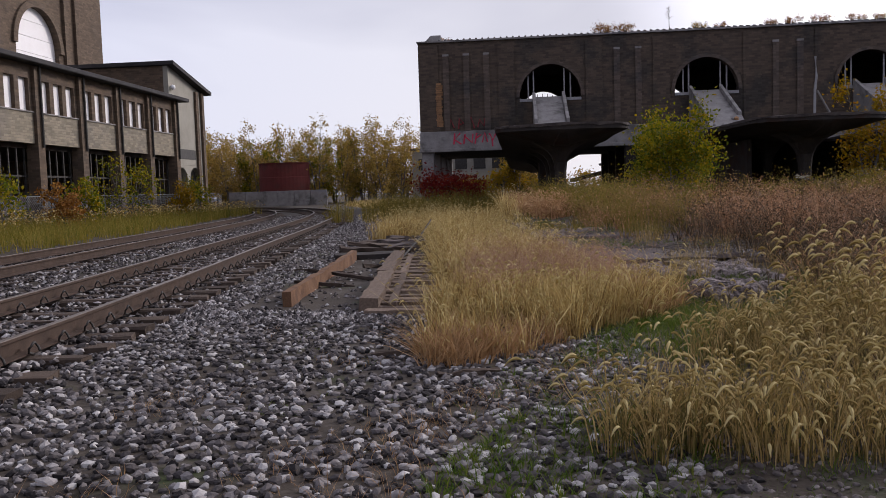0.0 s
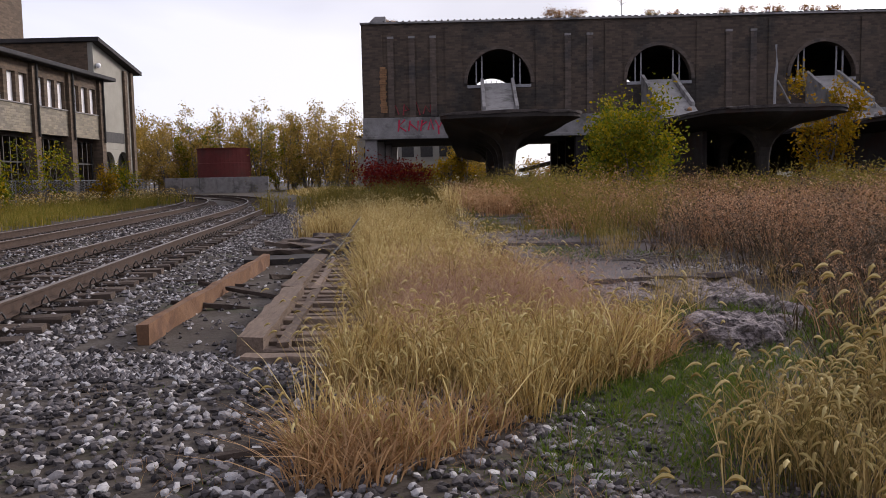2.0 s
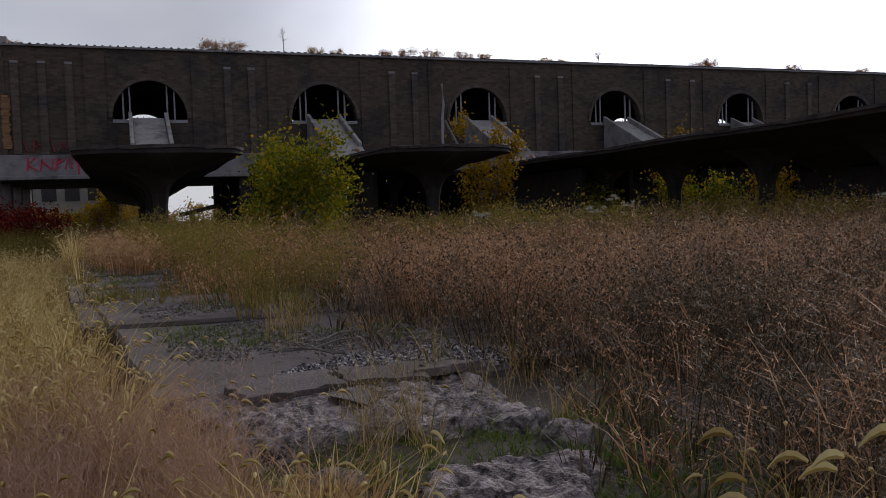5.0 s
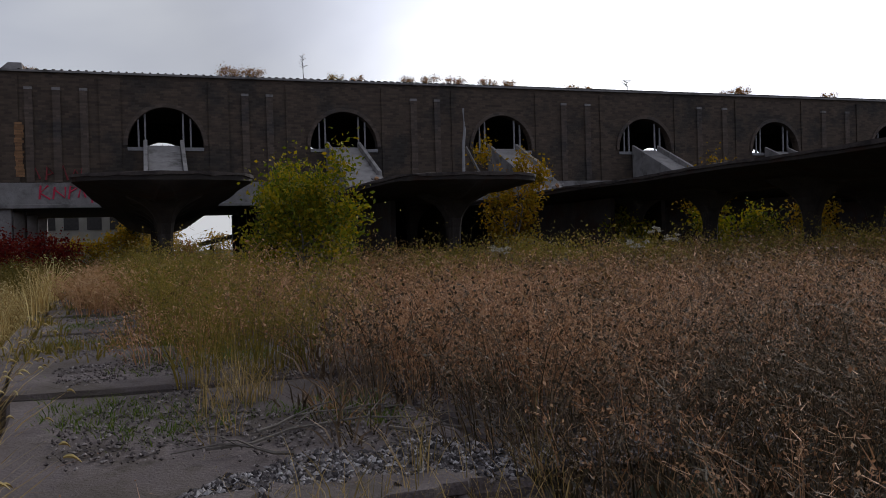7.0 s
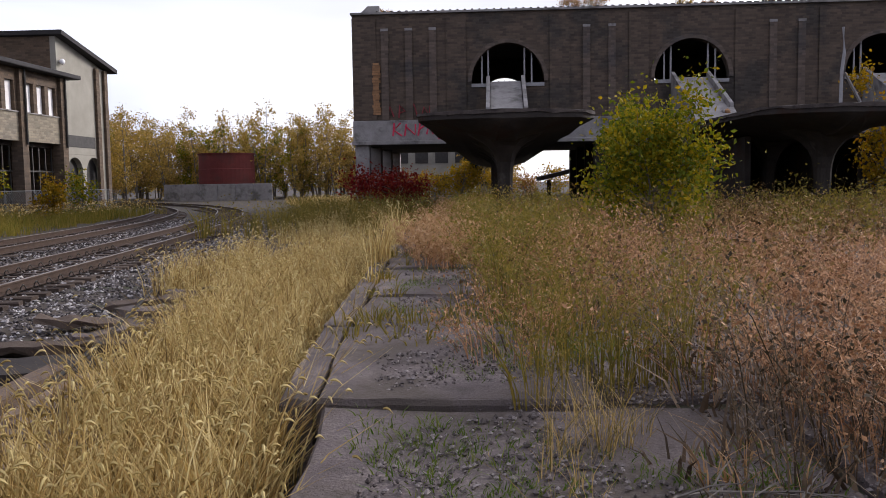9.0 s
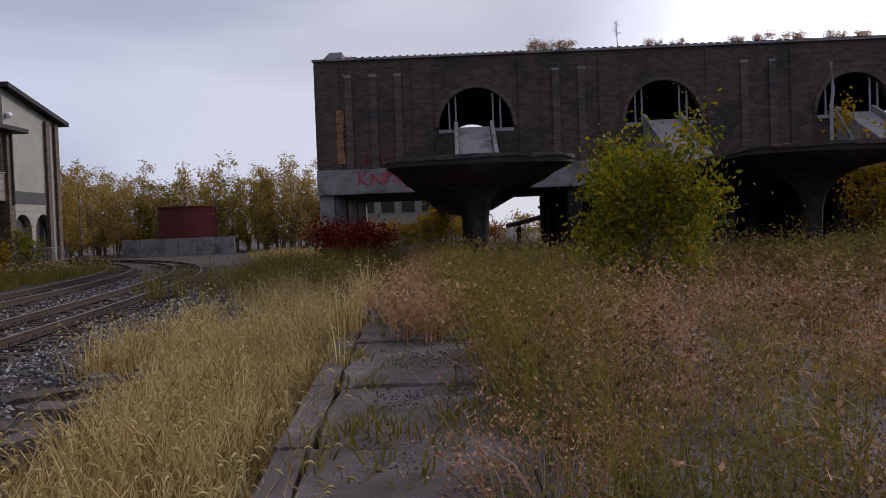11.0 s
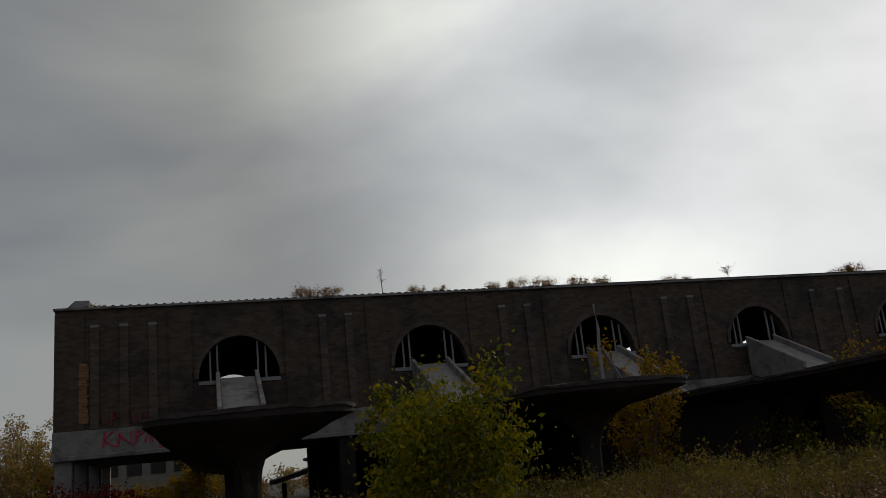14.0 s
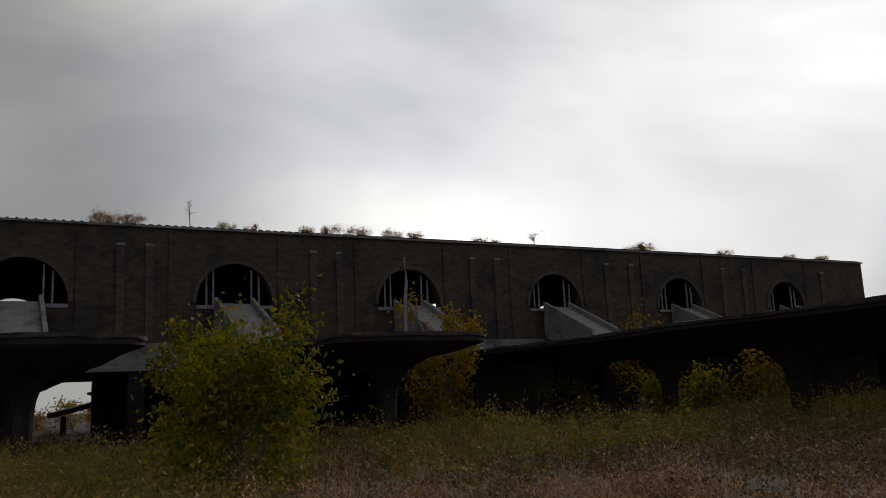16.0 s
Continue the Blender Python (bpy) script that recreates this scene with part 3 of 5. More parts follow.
for i, (x, y, l, a) in enumerate(((1.9, 13.3, 1.6, 8), (2.2, 13.5, 1.1, 25), (3.0, 13.2, 0.9, -15), (2.4, 13.0, 0.7, 160))):
    dead_branch(x, y, plat_z(y) + 0.01, l, a, 400 + i)
for i, (x, y, l, w, h, a, tip) in enumerate(((-3.3, 18.9, 1.5, 0.34, 0.10, 20, 5), (-2.7, 20.2, 1.7, 0.42, 0.12, 34, -4), (-3.6, 20.6, 1.3, 0.3, 0.10, 12, 6), (-2.9, 21.7, 1.6, 0.36, 0.12, 28, 3), (-3.7, 22.6, 1.2, 0.4, 0.10, 8, -5), (-3.0, 23.6, 1.5, 0.3, 0.12, 20, 4))):
    bm = bmesh.new()
    beam_between(bm, (-l / 2, 0), (l / 2, 0.06), w, h, 0, 420 + i, 7, 0.035)
    o = tagged(part("broken_slab", bm, M_SLAB if i % 2 else M_TIE), "dark broken slab tipped at the edge of the gravel", "rubble", "broken slabs by the track")
    o.matrix_local = pose(x, y, ground_z(x, y) + 0.05, 0, tip, a)


# ---- old passenger platform ----
def slab_piece(name, x0, x1, y0, y1, z1, seed, jag=0.06, follow=False):
    """One cast slab with a ragged outline."""
    rnd = random.Random(seed)
    bm = bmesh.new()
    out = []
    k = 7
    for (ax, ay), (bx, by) in zip(((x0, y0), (x1, y0), (x1, y1), (x0, y1)), ((x1, y0), (x1, y1), (x0, y1), (x0, y0))):
        out += [(ax + (bx - ax) * i / k + rnd.uniform(-jag, jag), ay + (by - ay) * i / k + rnd.uniform(-jag, jag)) for i in range(k)]
    def lift(y):
        return plat_z(y) - plat_z(y0) if follow else 0.0
    if follow:
        ym = (y0 + y1) / 2
        out = [(x + edge_x(y) - edge_x(ym), y) for x, y in out]
    lo = [bm.verts.new((x, y, -0.1)) for x, y in out]
    mid = [bm.verts.new((x, y, z1 + lift(y) - 0.03 + rnd.uniform(-0.01, 0.005))) for x, y in out]
    cx, cy = (x0 + x1) / 2, (y0 + y1) / 2
    top = [bm.verts.new((x + (cx - x) * 0.02, y + (cy - y) * 0.02, z1 + lift(y) + rnd.uniform(-0.008, 0.008))) for x, y in out]
    n = len(out)
    for a, b in ((lo, mid), (mid, top)):
        for i in range(n):
            bm.faces.new((a[i], a[(i + 1) % n], b[(i + 1) % n], b[i]))
    bm.faces.new(top)
    return mesh_of(name, bm, M_SLAB)


def build_platform():
    plat = thing("platform", "old cracked concrete railway platform with weeds in its joints", "platform", kind="structure")
    y, i = 12.15, 0
    rnd = random.Random(4)
    while y < 62:
        l = (3.1, 2.6, 2.3)[i % 3]
        gap = 0.05 if i % 3 else 0.09
        e = edge_x(y + l / 2)
        z = plat_z(y)
        dz = (0.0, 0.02, -0.015)[i % 3]
        wide = 2.75 if i == 0 else 1.9 + rnd.uniform(-0.15, 0.15)
        ob = new("slab", slab_piece("slab", e + (0.06 if i == 0 else 0), e + wide, y, y + l - gap, z + dz, 60 + i, 0.05 if y < 26 else 0.03, True))
        ob.parent = plat
        ob = new("slab", slab_piece("slab", e + wide + 0.1, e + 4.6, y + 0.3, y + l - gap + 0.25, z + dz - 0.03, 260 + i, 0.06, True))
        ob.parent = plat
        if y > 14.5:
            ob = new("kerb_stone", slab_piece("kerb_stone", e - 0.24, e - 0.02, y, y + l - 0.03, z + 0.015, 160 + i, 0.012, True))
            ob.parent = plat
        y += l
        i += 1
    # crumbled end: a ragged bed of rotten concrete that slopes to the ground
    bm = bmesh.new()
    nx, ny = 64, 34
    grid = []
    for j in range(ny + 1):
        row = []
        for k in range(nx + 1):
            u, v = k / nx, j / ny
            x = 1.02 + 2.2 * u + 0.10 * (1 - v) + 0.05 * noise.noise((u * 9, v * 5, 1))
            yy = 10.75 + 0.35 * (1 - u) + (1.5 - 0.35 * (1 - u)) * v + 0.12 * noise.noise((u * 6, 4, 2)) * (1 - v)
            rim_ = min(1, min(u, 1 - u) * 14, v * 9)
            z = -0.05 + rim_ * (0.30 + 0.09 * v + 0.05 * noise.noise((x * 3, yy * 3, 5)) + 0.035 * noise.noise((x * 11, yy * 11, 6)) + 0.02 * noise.noise((x * 27, yy * 27, 7)))
            row.append(bm.verts.new((x, yy, z)))
        grid.append(row)
    for ra, rb in zip(grid, grid[1:]):
        for k in range(nx):
            bm.faces.new((ra[k], ra[k + 1], rb[k + 1], rb[k]))
    part("crumbled_end", bm, M_ROTTEN, plat, "pinkish-grey rotten concrete at the broken platform end")
    # thin shards of the old surfacing, tipped over the broken edge
    for i, (x, y, z, l, w, a, tip) in enumerate(((1.75, 12.1, 0.37, 0.75, 0.36, 8, 7), (2.45, 12.15, 0.37, 0.6, 0.4, -12, 5), (1.3, 11.95, 0.30, 0.5, 0.3, 30, 12), (2.9, 12.2, 0.37, 0.5, 0.35, 15, -6), (2.2, 11.75, 0.31, 0.35, 0.25, 50, 9))):
        o = new("surface_shard", slab_piece("surface_shard", -l / 2, l / 2, -w / 2, w / 2, 0.035, 300 + i, 0.05))
        o.data.transform(Matrix.Diagonal((1, 1, 0.45, 1)))
        tagged(o, "thin broken shard of dark platform surfacing", "rubble", "broken surfacing")
        o.matrix_local = pose(x, y, z, tip, 0, a)
    for i, (x, y, r) in enumerate(((2.38, 9.85, 0.42), (2.95, 10.25, 0.2), (1.0, 11.5, 0.24), (1.75, 10.55, 0.16), (3.2, 10.75, 0.18))):
        bm = bmesh.new()
        bmesh.ops.create_icosphere(bm, subdivisions=5 if i == 0 else 4, radius=r)
        for v in bm.verts:
            v.co *= 1 + 0.25 * noise.noise(v.co * 5 + Vector((i * 7, 0, 0))) + 0.10 * noise.noise(v.co * 17)
            v.co.z = max(-0.1, min(0.17 * (r / 0.42) ** 0.5 + 0.05 * noise.noise(v.co * 6) + 0.02 * noise.noise(v.co * 19) + 0.012 * noise.noise(v.co * 41), v.co.z * 0.8))
        o = tagged(part("concrete_chunk", bm, M_ROTTEN), "broken pinkish-grey chunk of concrete at the platform end", "rubble", "concrete chunks")
        o.location = (x, y, ground_z(x, y) - 0.02)


build_platform()


# ---- concourse building ----
FY, BAY, AX, AR, SILL, TOPZ = 63.44, 11.66, 2.58, 2.27, 8.03, 12.45
XL, XR = -7.2, 72.1
ARCH_X = [2.58, 13.90, 25.37, 37.1, 49.2, 61.4]
GROUP_ARCH = "arched concourse windows"


def arch_wall(bm, x0, x1, z0, z1, cx, r, zs, y0, y1, n=20):
    block(bm, x0, cx - r, y0, y1, z0, z1)
    block(bm, cx + r, x1, y0, y1, z0, z1)
    block(bm, cx - r, cx + r, y0, y1, z0, zs)
    a = [(cx - r * math.cos(math.pi * i / n), zs + 0.12 + r * 1.04 * math.sin(math.pi * i / n)) for i in range(n + 1)]
    for (xa, za), (xb, zb) in zip(a, a[1:]):
        hexa(bm, [(xa, y0, za), (xb, y0, zb), (xb, y0, z1), (xa, y0, z1), (xa, y1, za), (xb, y1, zb), (xb, y1, z1), (xa, y1, z1)])


def arch_ring(bm, cx, r, zs, y0, y1, w=0.24, n=24):
    a = [(math.cos(math.pi * i / n), math.sin(math.pi * i / n)) for i in range(n + 1)]
    for (ca, sa), (cb, sb) in zip(a, a[1:]):
        p = [(cx + ca * r, zs + 0.12 + sa * r * 1.04), (cx + cb * r, zs + 0.12 + sb * r * 1.04), (cx + cb * (r + w), zs + 0.12 + sb * (r + w) * 1.04), (cx + ca * (r + w), zs + 0.12 + sa * (r + w) * 1.04)]
        hexa(bm, [(x, y0, z) for x, z in p] + [(x, y1, z) for x, z in p])


def build_concourse():
    b = thing("concourse_building", "long derelict brown brick station concourse raised on concrete columns", "building")
    back = FY + 17.5
    for y0, y1, nm in ((FY, FY + 0.6, "wall_front"), (back, back + 0.5, "wall_back")):
        bm = bmesh.new()
        ends = [XL] + [(p + q) / 2 for p, q in zip(ARCH_X, ARCH_X[1:])] + [XR]
        for k in range(6):
            cx = ARCH_X[k]
            arch_wall(bm, ends[k], ends[k + 1], 5.85, TOPZ, cx, AR, SILL, y0, y1)
        bmesh.ops.remove_doubles(bm, verts=bm.verts, dist=0.0005)
        part("wall", bm, M_BRICK, b)
    for x0, x1 in ((XL, XL + 0.6), (XR - 0.6, XR)):
        bm = bmesh.new()
        block(bm, x0, x1, FY + 0.6, back, 5.85, TOPZ)
        part("wall", bm, M_BRICK, b)
    boxpart("roof", (XL + 0.1, XR - 0.1, FY + 0.6, back, TOPZ - 0.5, TOPZ - 0.2), M_ROOF, b)
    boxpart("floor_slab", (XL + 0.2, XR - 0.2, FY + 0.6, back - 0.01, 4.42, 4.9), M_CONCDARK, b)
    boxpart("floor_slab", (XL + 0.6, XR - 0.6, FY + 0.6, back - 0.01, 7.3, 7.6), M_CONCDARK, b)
    for y0, y1 in ((FY - 0.12, FY + 0.6), (back, back + 0.6)):
        boxpart("fascia_beam", (XL - 0.05, XR, y0, y1, 4.42, 5.845), M_CONC, b, "pale weathered concrete fascia beam", 0.03)
    boxpart("fascia_lip", (XL - 0.1, XR, FY - 0.3, FY - 0.13, 4.3, 4.55), M_CONC, b, "rough concrete lip under the fascia", 0.03)
    # columns of the open ground level
    for k in range(-1, 7):
        for y in (FY + 0.35, FY + 6, FY + 11.8, back + 0.2):
            x = AX + (k + 0.5) * BAY if k >= 0 else XL + 0.5
            if XL < x < XR:
                # All but the corner columns use concrete with undercroft shade in its colour.
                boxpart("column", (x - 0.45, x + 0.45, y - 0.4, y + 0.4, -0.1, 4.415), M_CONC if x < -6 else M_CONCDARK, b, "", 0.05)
    # brick piers, pilasters, rings, frames
    def pier(x0, x1, z0, z1, d, material=M_BRICK, nm="pier"):
        boxpart(nm, (x0, x1, FY - d, FY - 0.002, z0, z1), material, b)
    pier(XL, XL + 1.5, 5.86, TOPZ - 0.25, 0.10)
    for x in (-5.14, -3.62, -2.11):
        pier(x - 0.22, x + 0.22, 5.86, 11.4, 0.14, M_PILASTER, "pilaster")
        boxpart("pilaster_cap", (x - 0.23, x + 0.23, FY - 0.17, FY - 0.002, 11.4, 11.55), M_CONC, b)
    for k in range(6):
        cx = ARCH_X[k]
        for s in (-1, 1):
            c = cx + s * (AR + 0.95)
            pier(c - 0.62, c + 0.62, 5.86, TOPZ - 0.25, 0.10)
            if k + s <= 5 and k + s >= 0 or k == 5:
                c = cx + s * (BAY / 2 - 0.95)
                pier(c - 0.22, c + 0.22, 5.86, 11.35, 0.14, M_PILASTER, "pilaster")
                boxpart("pilaster_cap", (c - 0.23, c + 0.23, FY - 0.17, FY - 0.002, 11.35, 11.5), M_CONC, b)
        bm = bmesh.new()
        arch_ring(bm, cx, AR + 0.002, SILL, FY - 0.12, FY + 0.1)
        bmesh.ops.remove_doubles(bm, verts=bm.verts, dist=0.0005)
        part("arch_ring", bm, M_PILASTER, b)
        win = part("sill", (lambda q: (block(q, cx - AR, cx + AR, FY - 0.1, FY + 0.5, SILL - 0.22, SILL - 0.01), q)[1])(bmesh.new()), M_FRAME, b, "grey stone sill")
        for dx in (-1.62, -1.22, 1.05, 1.5):
            h = math.sqrt(AR * AR - dx * dx) * 1.03 + 0.1
            bm = bmesh.new()
            block(bm, cx + dx - 0.05, cx + dx + 0.05, FY + 0.25, FY + 0.35, SILL, SILL + h)
            part("mullion", bm, M_FRAME, win, "bare grey steel mullion")
        for i in range(9):
            dx = -1.9 + 0.47 * i
            h = math.sqrt(max(0.1, AR * AR - dx * dx))
            bm = bmesh.new()
            block(bm, cx + dx - 0.025, cx + dx + 0.025, back + 0.2, back + 0.25, SILL, SILL + h)
            part("mullion", bm, M_DARK, win)
    # coping of half-round tiles
    bm = bmesh.new()
    block(bm, XL - 0.08, XR + 0.08, FY - 0.16, FY + 0.7, TOPZ, TOPZ + 0.12)
    part("coping", bm, M_CONC, b, "weathered stone coping along the parapet")
    bm = bmesh.new()
    x = XL + 1.6
    while x < XR:
        tube(bm, [(x, FY - 0.1, TOPZ + 0.12), (x, FY + 0.6, TOPZ + 0.28)], [0.075, 0.075], 6)
        x += 0.46
    part("roof_tiles", bm, M_CONCDARK, b, "row of dark round roof tile ends")
    bm = bmesh.new()
    hexa(bm, [(XL + 0.5, FY + 0.2, TOPZ + 0.12), (XL + 1.75, FY + 0.2, TOPZ + 0.12), (XL + 1.75, FY + 1.8, TOPZ + 0.12), (XL + 0.5, FY + 1.8, TOPZ + 0.12),
              (XL + 0.95, FY + 0.4, TOPZ + 0.62), (XL + 1.7, FY + 0.4, TOPZ + 0.62), (XL + 1.7, FY + 1.6, TOPZ + 0.62), (XL + 0.95, FY + 1.6, TOPZ + 0.62)])
    part("parapet_block", bm, M_CONC, b, "pale stone block on the parapet corner")
    bm = bmesh.new()
    z = 6.2
    rnd = random.Random(5)
    while z < 9.4:
        block(bm, -5.95 + rnd.uniform(-0.03, 0.05), -5.5 + rnd.uniform(-0.06, 0.08), FY - 0.125, FY - 0.101, z, z + 0.14)
        z += 0.155
    part("exposed_brick_strip", bm, M_ORANGEBRICK, b, "strip of exposed orange brick")


build_concourse()


def scrawl(name, strokes, x0, z0, s, y, material, label, w):
    g = thing(name, label, "graffiti")
    for st in strokes:
        bm = bmesh.new()
        tube(bm, [(x0 + a * s, y, z0 + c * s) for a, c in st], [w] * len(st), 5)
        part("stroke", bm, material, g)


scrawl("graffiti", [[(0, 0), (0.1, 1)], [(0.6, 1), (0.05, 0.45), (0.7, 0)], [(0.9, 0), (1.05, 0.9)], [(0.95, 0.75), (1.7, 0.1), (1.75, 0.9)], [(1.95, 0), (2.1, 0.95), (2.5, 0.8), (2.05, 0.5)], [(2.6, 0.1), (2.85, 1.0), (3.1, 0.1)], [(3.25, 0.9), (3.6, 0.3), (3.9, 1.0)], [(3.5, 0.4), (3.55, -0.3)]],
       -4.7, 4.85, 0.82, FY - 0.125, M_GRAF, "bright red spray-painted scrawl on the concrete fascia", 0.065)
scrawl("graffiti", [[(0.2, 0), (0.4, 0.9), (0.7, 0.1)], [(1.1, 0), (1.2, 1), (1.6, 0.5), (1.2, 0.4)], [(2, 0), (2.3, 1.1), (2.6, 0)], [(2.9, 0.1), (3.1, 0.8), (3.5, 0.2), (3.6, 0.9)]],
       -5.2, 6.0, 0.8, FY - 0.03, M_GRAFDIM, "faded red spray-painted scrawl on the brick wall", 0.06)


def stair_housing(cx, broken):
    s = thing("stair_housing", "sloping concrete stair roof between two pale parapets", "stair housing", "stair housings below the arches")
    y0, z0, y1, z1 = FY - 0.35, 8.1, FY - 5.6, 5.7
    y2, z2 = y1 - 2.8, 4.3
    for x0, x1, d, nm, m in ((-0.95, 0.95, 0.0, "roof_slab", M_CONC), (-1.19, -0.96, 0.36, "parapet", M_CONC), (0.96, 1.19, 0.36, "parapet", M_CONC)):
        bm = bmesh.new()
        hexa(bm, [(cx + x0, y0, z0 - 2.2), (cx + x1, y0, z0 - 2.2), (cx + x1, y1, 4.0), (cx + x0, y1, 4.0), (cx + x0, y0, z0 + d), (cx + x1, y0, z0 + d), (cx + x1, y1, z1 + d), (cx + x0, y1, z1 + d)])
        part(nm, bm, m, s, "pale concrete parapet" if d else "", 0.02)
    bm = bmesh.new()
    hexa(bm, [(cx - 1.2, y1 - 0.01, 3.9), (cx + 1.2, y1 - 0.01, 3.9), (cx + 1.2, y2, 3.9), (cx - 1.2, y2, 3.9), (cx - 1.2, y1 - 0.01, z1 + 0.1), (cx + 1.2, y1 - 0.01, z1 + 0.1), (cx + 1.2, y2, z2), (cx - 1.2, y2, z2)])
    part("lower_slab", bm, M_CONC, s, "broken lower slab with rubble", 0.03)
    for i in range(14 if broken else 3):
        bm = bmesh.new()
        bmesh.ops.create_icosphere(bm, subdivisions=1, radius=random.uniform(0.1, 0.22))
        for v in bm.verts:
            v.co *= random.uniform(0.75, 1.2)
        t = random.random()
        o = part("rubble", bm, M_ORANGEBRICK if i % 3 == 0 else M_CONC, s)
        o.location = (cx + random.uniform(-1.2, 1.3), y1 + (y2 - y1) * t, z1 + 0.1 + (z2 - z1 - 0.1) * t + 0.05)


def canopy(cx, yf, yb, group="platform canopies"):
    """Thin dished wings on a row of columns that flare into the soffit; the front end is rounded in plan."""
    c = thing("platform_canopy", "concrete butterfly platform canopy on flared columns, its shade put into the dark colour", "canopy", group)
    half, d = 3.1, 1.9
    top = [(half, 4.06), (half, 4.29), (half - 0.14, 4.30), (half - 0.2, 4.2), (half * 0.5, 4.06), (0, 4.0)]
    bot = [(half - 0.12, 4.02), (half - 0.5, 3.93), (half * 0.6, 3.72), (0.9, 3.55), (0.45, 3.42), (0.36, 3.36), (0, 3.36)]
    prof = [(-x, z) for x, z in top] + [(x, z) for x, z in top[-2::-1]] + bot + [(-x, z) for x, z in bot[-2::-1]]
    ys = [yf + d * (1 - math.cos(math.pi / 2 * i / 9)) for i in range(10)]
    ys += [yf + d + (yb - yf - d) * i / 14 for i in range(1, 15)]

    def wide(y):
        return max(0.05, math.sqrt(max(0, 1 - ((yf + d - y) / d) ** 2))) if y < yf + d else 1.0

    def sag(y):
        return 0.035 * math.sin(y * 0.55 + cx)

    bm = bmesh.new()
    rings = []
    for i, y in enumerate(ys):
        f = wide(y)
        up = len(top) * 2 - 1
        rings.append([bm.verts.new((cx + x * f, y, ((4.29 if i < 2 else max(z, 4.06)) if 0 < k < up - 1 else 4.02 - (4.02 - z) * f ** 1.5) + sag(y))) for k, (x, z) in enumerate(prof)])
    n = len(prof)
    for r, s in zip(rings, rings[1:]):
        for k in range(n):
            bm.faces.new((r[k], r[(k + 1) % n], s[(k + 1) % n], s[k]))
    bm.faces.new(rings[0][::-1])
    bm.faces.new(rings[-1])
    # Soffit shade is part of the shell's colour.
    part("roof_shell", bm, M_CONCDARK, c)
    # weathered lip round the free edge, broken away in places
    rnd = random.Random(int(cx * 10))
    line = [(cx - half * wide(y), y) for y in ys[::-1]] + [(cx + half * wide(y), y) for y in ys]
    bm = bmesh.new()
    fine = []
    for (ax, ay), (bx, by) in zip(line, line[1:]):
        k = max(1, round(math.hypot(bx - ax, by - ay) / 0.8))
        fine += [(ax + (bx - ax) * i / k, ay + (by - ay) * i / k) for i in range(k)]
    rr = []
    for x, y in fine:
        o = Vector((x - cx, (y - yf - d) if y < yf + d else 0, 0))
        o = o.normalized() * 0.05
        z, drop = sag(y), rnd.uniform(0.07, 0.15)
        rr.append([bm.verts.new(p) for p in ((x + o.x, y + o.y, 4.31 + z + rnd.uniform(-0.015, 0.02)), (x + o.x, y + o.y, 4.31 + z - drop), (x - o.x, y - o.y, 4.31 + z - drop), (x - o.x, y - o.y, 4.315 + z))])
    for a, b in zip(rr, rr[1:]):
        for k in range(4):
            bm.faces.new((a[k], a[(k + 1) % 4], b[(k + 1) % 4], b[k]))
    part("rim", bm, M_RIM, c, "weathered brown concrete rim with chipped edge")
    y = yf + 3.3
    while y < min(yb - 1, 76):
        bm = bmesh.new()
        prof_c = [(0.0, 0.30, 0.34), (0.12, 0.27, 0.30), (1.5, 0.25, 0.28), (2.2, 0.27, 0.33), (2.6, 0.32, 0.46), (2.9, 0.42, 0.70), (3.15, 0.60, 0.95), (3.35, 0.86, 1.2), (3.53, 1.2, 1.4), (3.64, 1.4, 1.5)]
        cc = [[bm.verts.new((cx + sx * w, y + sy * l, z)) for sx, sy in ((-1, -0.6), (-0.6, -1), (0.6, -1), (1, -0.6), (1, 0.6), (0.6, 1), (-0.6, 1), (-1, 0.6))] for z, w, l in prof_c]
        for r, s in zip(cc, cc[1:]):
            for k in range(8):
                bm.faces.new((r[k], r[(k + 1) % 8], s[(k + 1) % 8], s[k]))
        bm.faces.new(cc[-1])
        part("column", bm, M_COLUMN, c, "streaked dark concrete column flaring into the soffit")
        y += 6.2
    return c


CANOPY_X = [2.1 + k * BAY for k in range(6)]
for k, cx in enumerate(CANOPY_X):
    canopy(cx, (38.2, 38.6, 12.0, 14.0, 14.0, 16.0)[k], 112.0 if k < 2 else 90.0)
for k in range(6):
    stair_housing(ARCH_X[k] - 0.15, k in (1, 2))
    # stair well walls below the canopy
    w = thing("stair_enclosure", "dark concrete stair enclosure under the canopy", "stair enclosure", "stair enclosures")
    cx = CANOPY_X[k]
    if k > 0:
        for s in (-1, 1):
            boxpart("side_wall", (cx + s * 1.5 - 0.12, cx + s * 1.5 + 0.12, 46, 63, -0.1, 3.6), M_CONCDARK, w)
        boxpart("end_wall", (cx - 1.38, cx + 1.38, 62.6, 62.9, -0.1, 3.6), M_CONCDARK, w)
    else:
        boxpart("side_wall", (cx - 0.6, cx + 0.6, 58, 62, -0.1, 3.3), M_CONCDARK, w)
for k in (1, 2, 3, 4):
    # added dark walls behind the platforms close the open undercroft, standing in for shade
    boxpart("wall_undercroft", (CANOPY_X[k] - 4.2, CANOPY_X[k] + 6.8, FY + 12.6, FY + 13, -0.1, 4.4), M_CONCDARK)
    tagged(bpy.context.scene.objects[[o.name for o in bpy.data.objects if o.name.startswith("wall_undercroft")][-1]], "added dark wall closing the back of the open undercroft in place of shade", "wall", kind="structure")

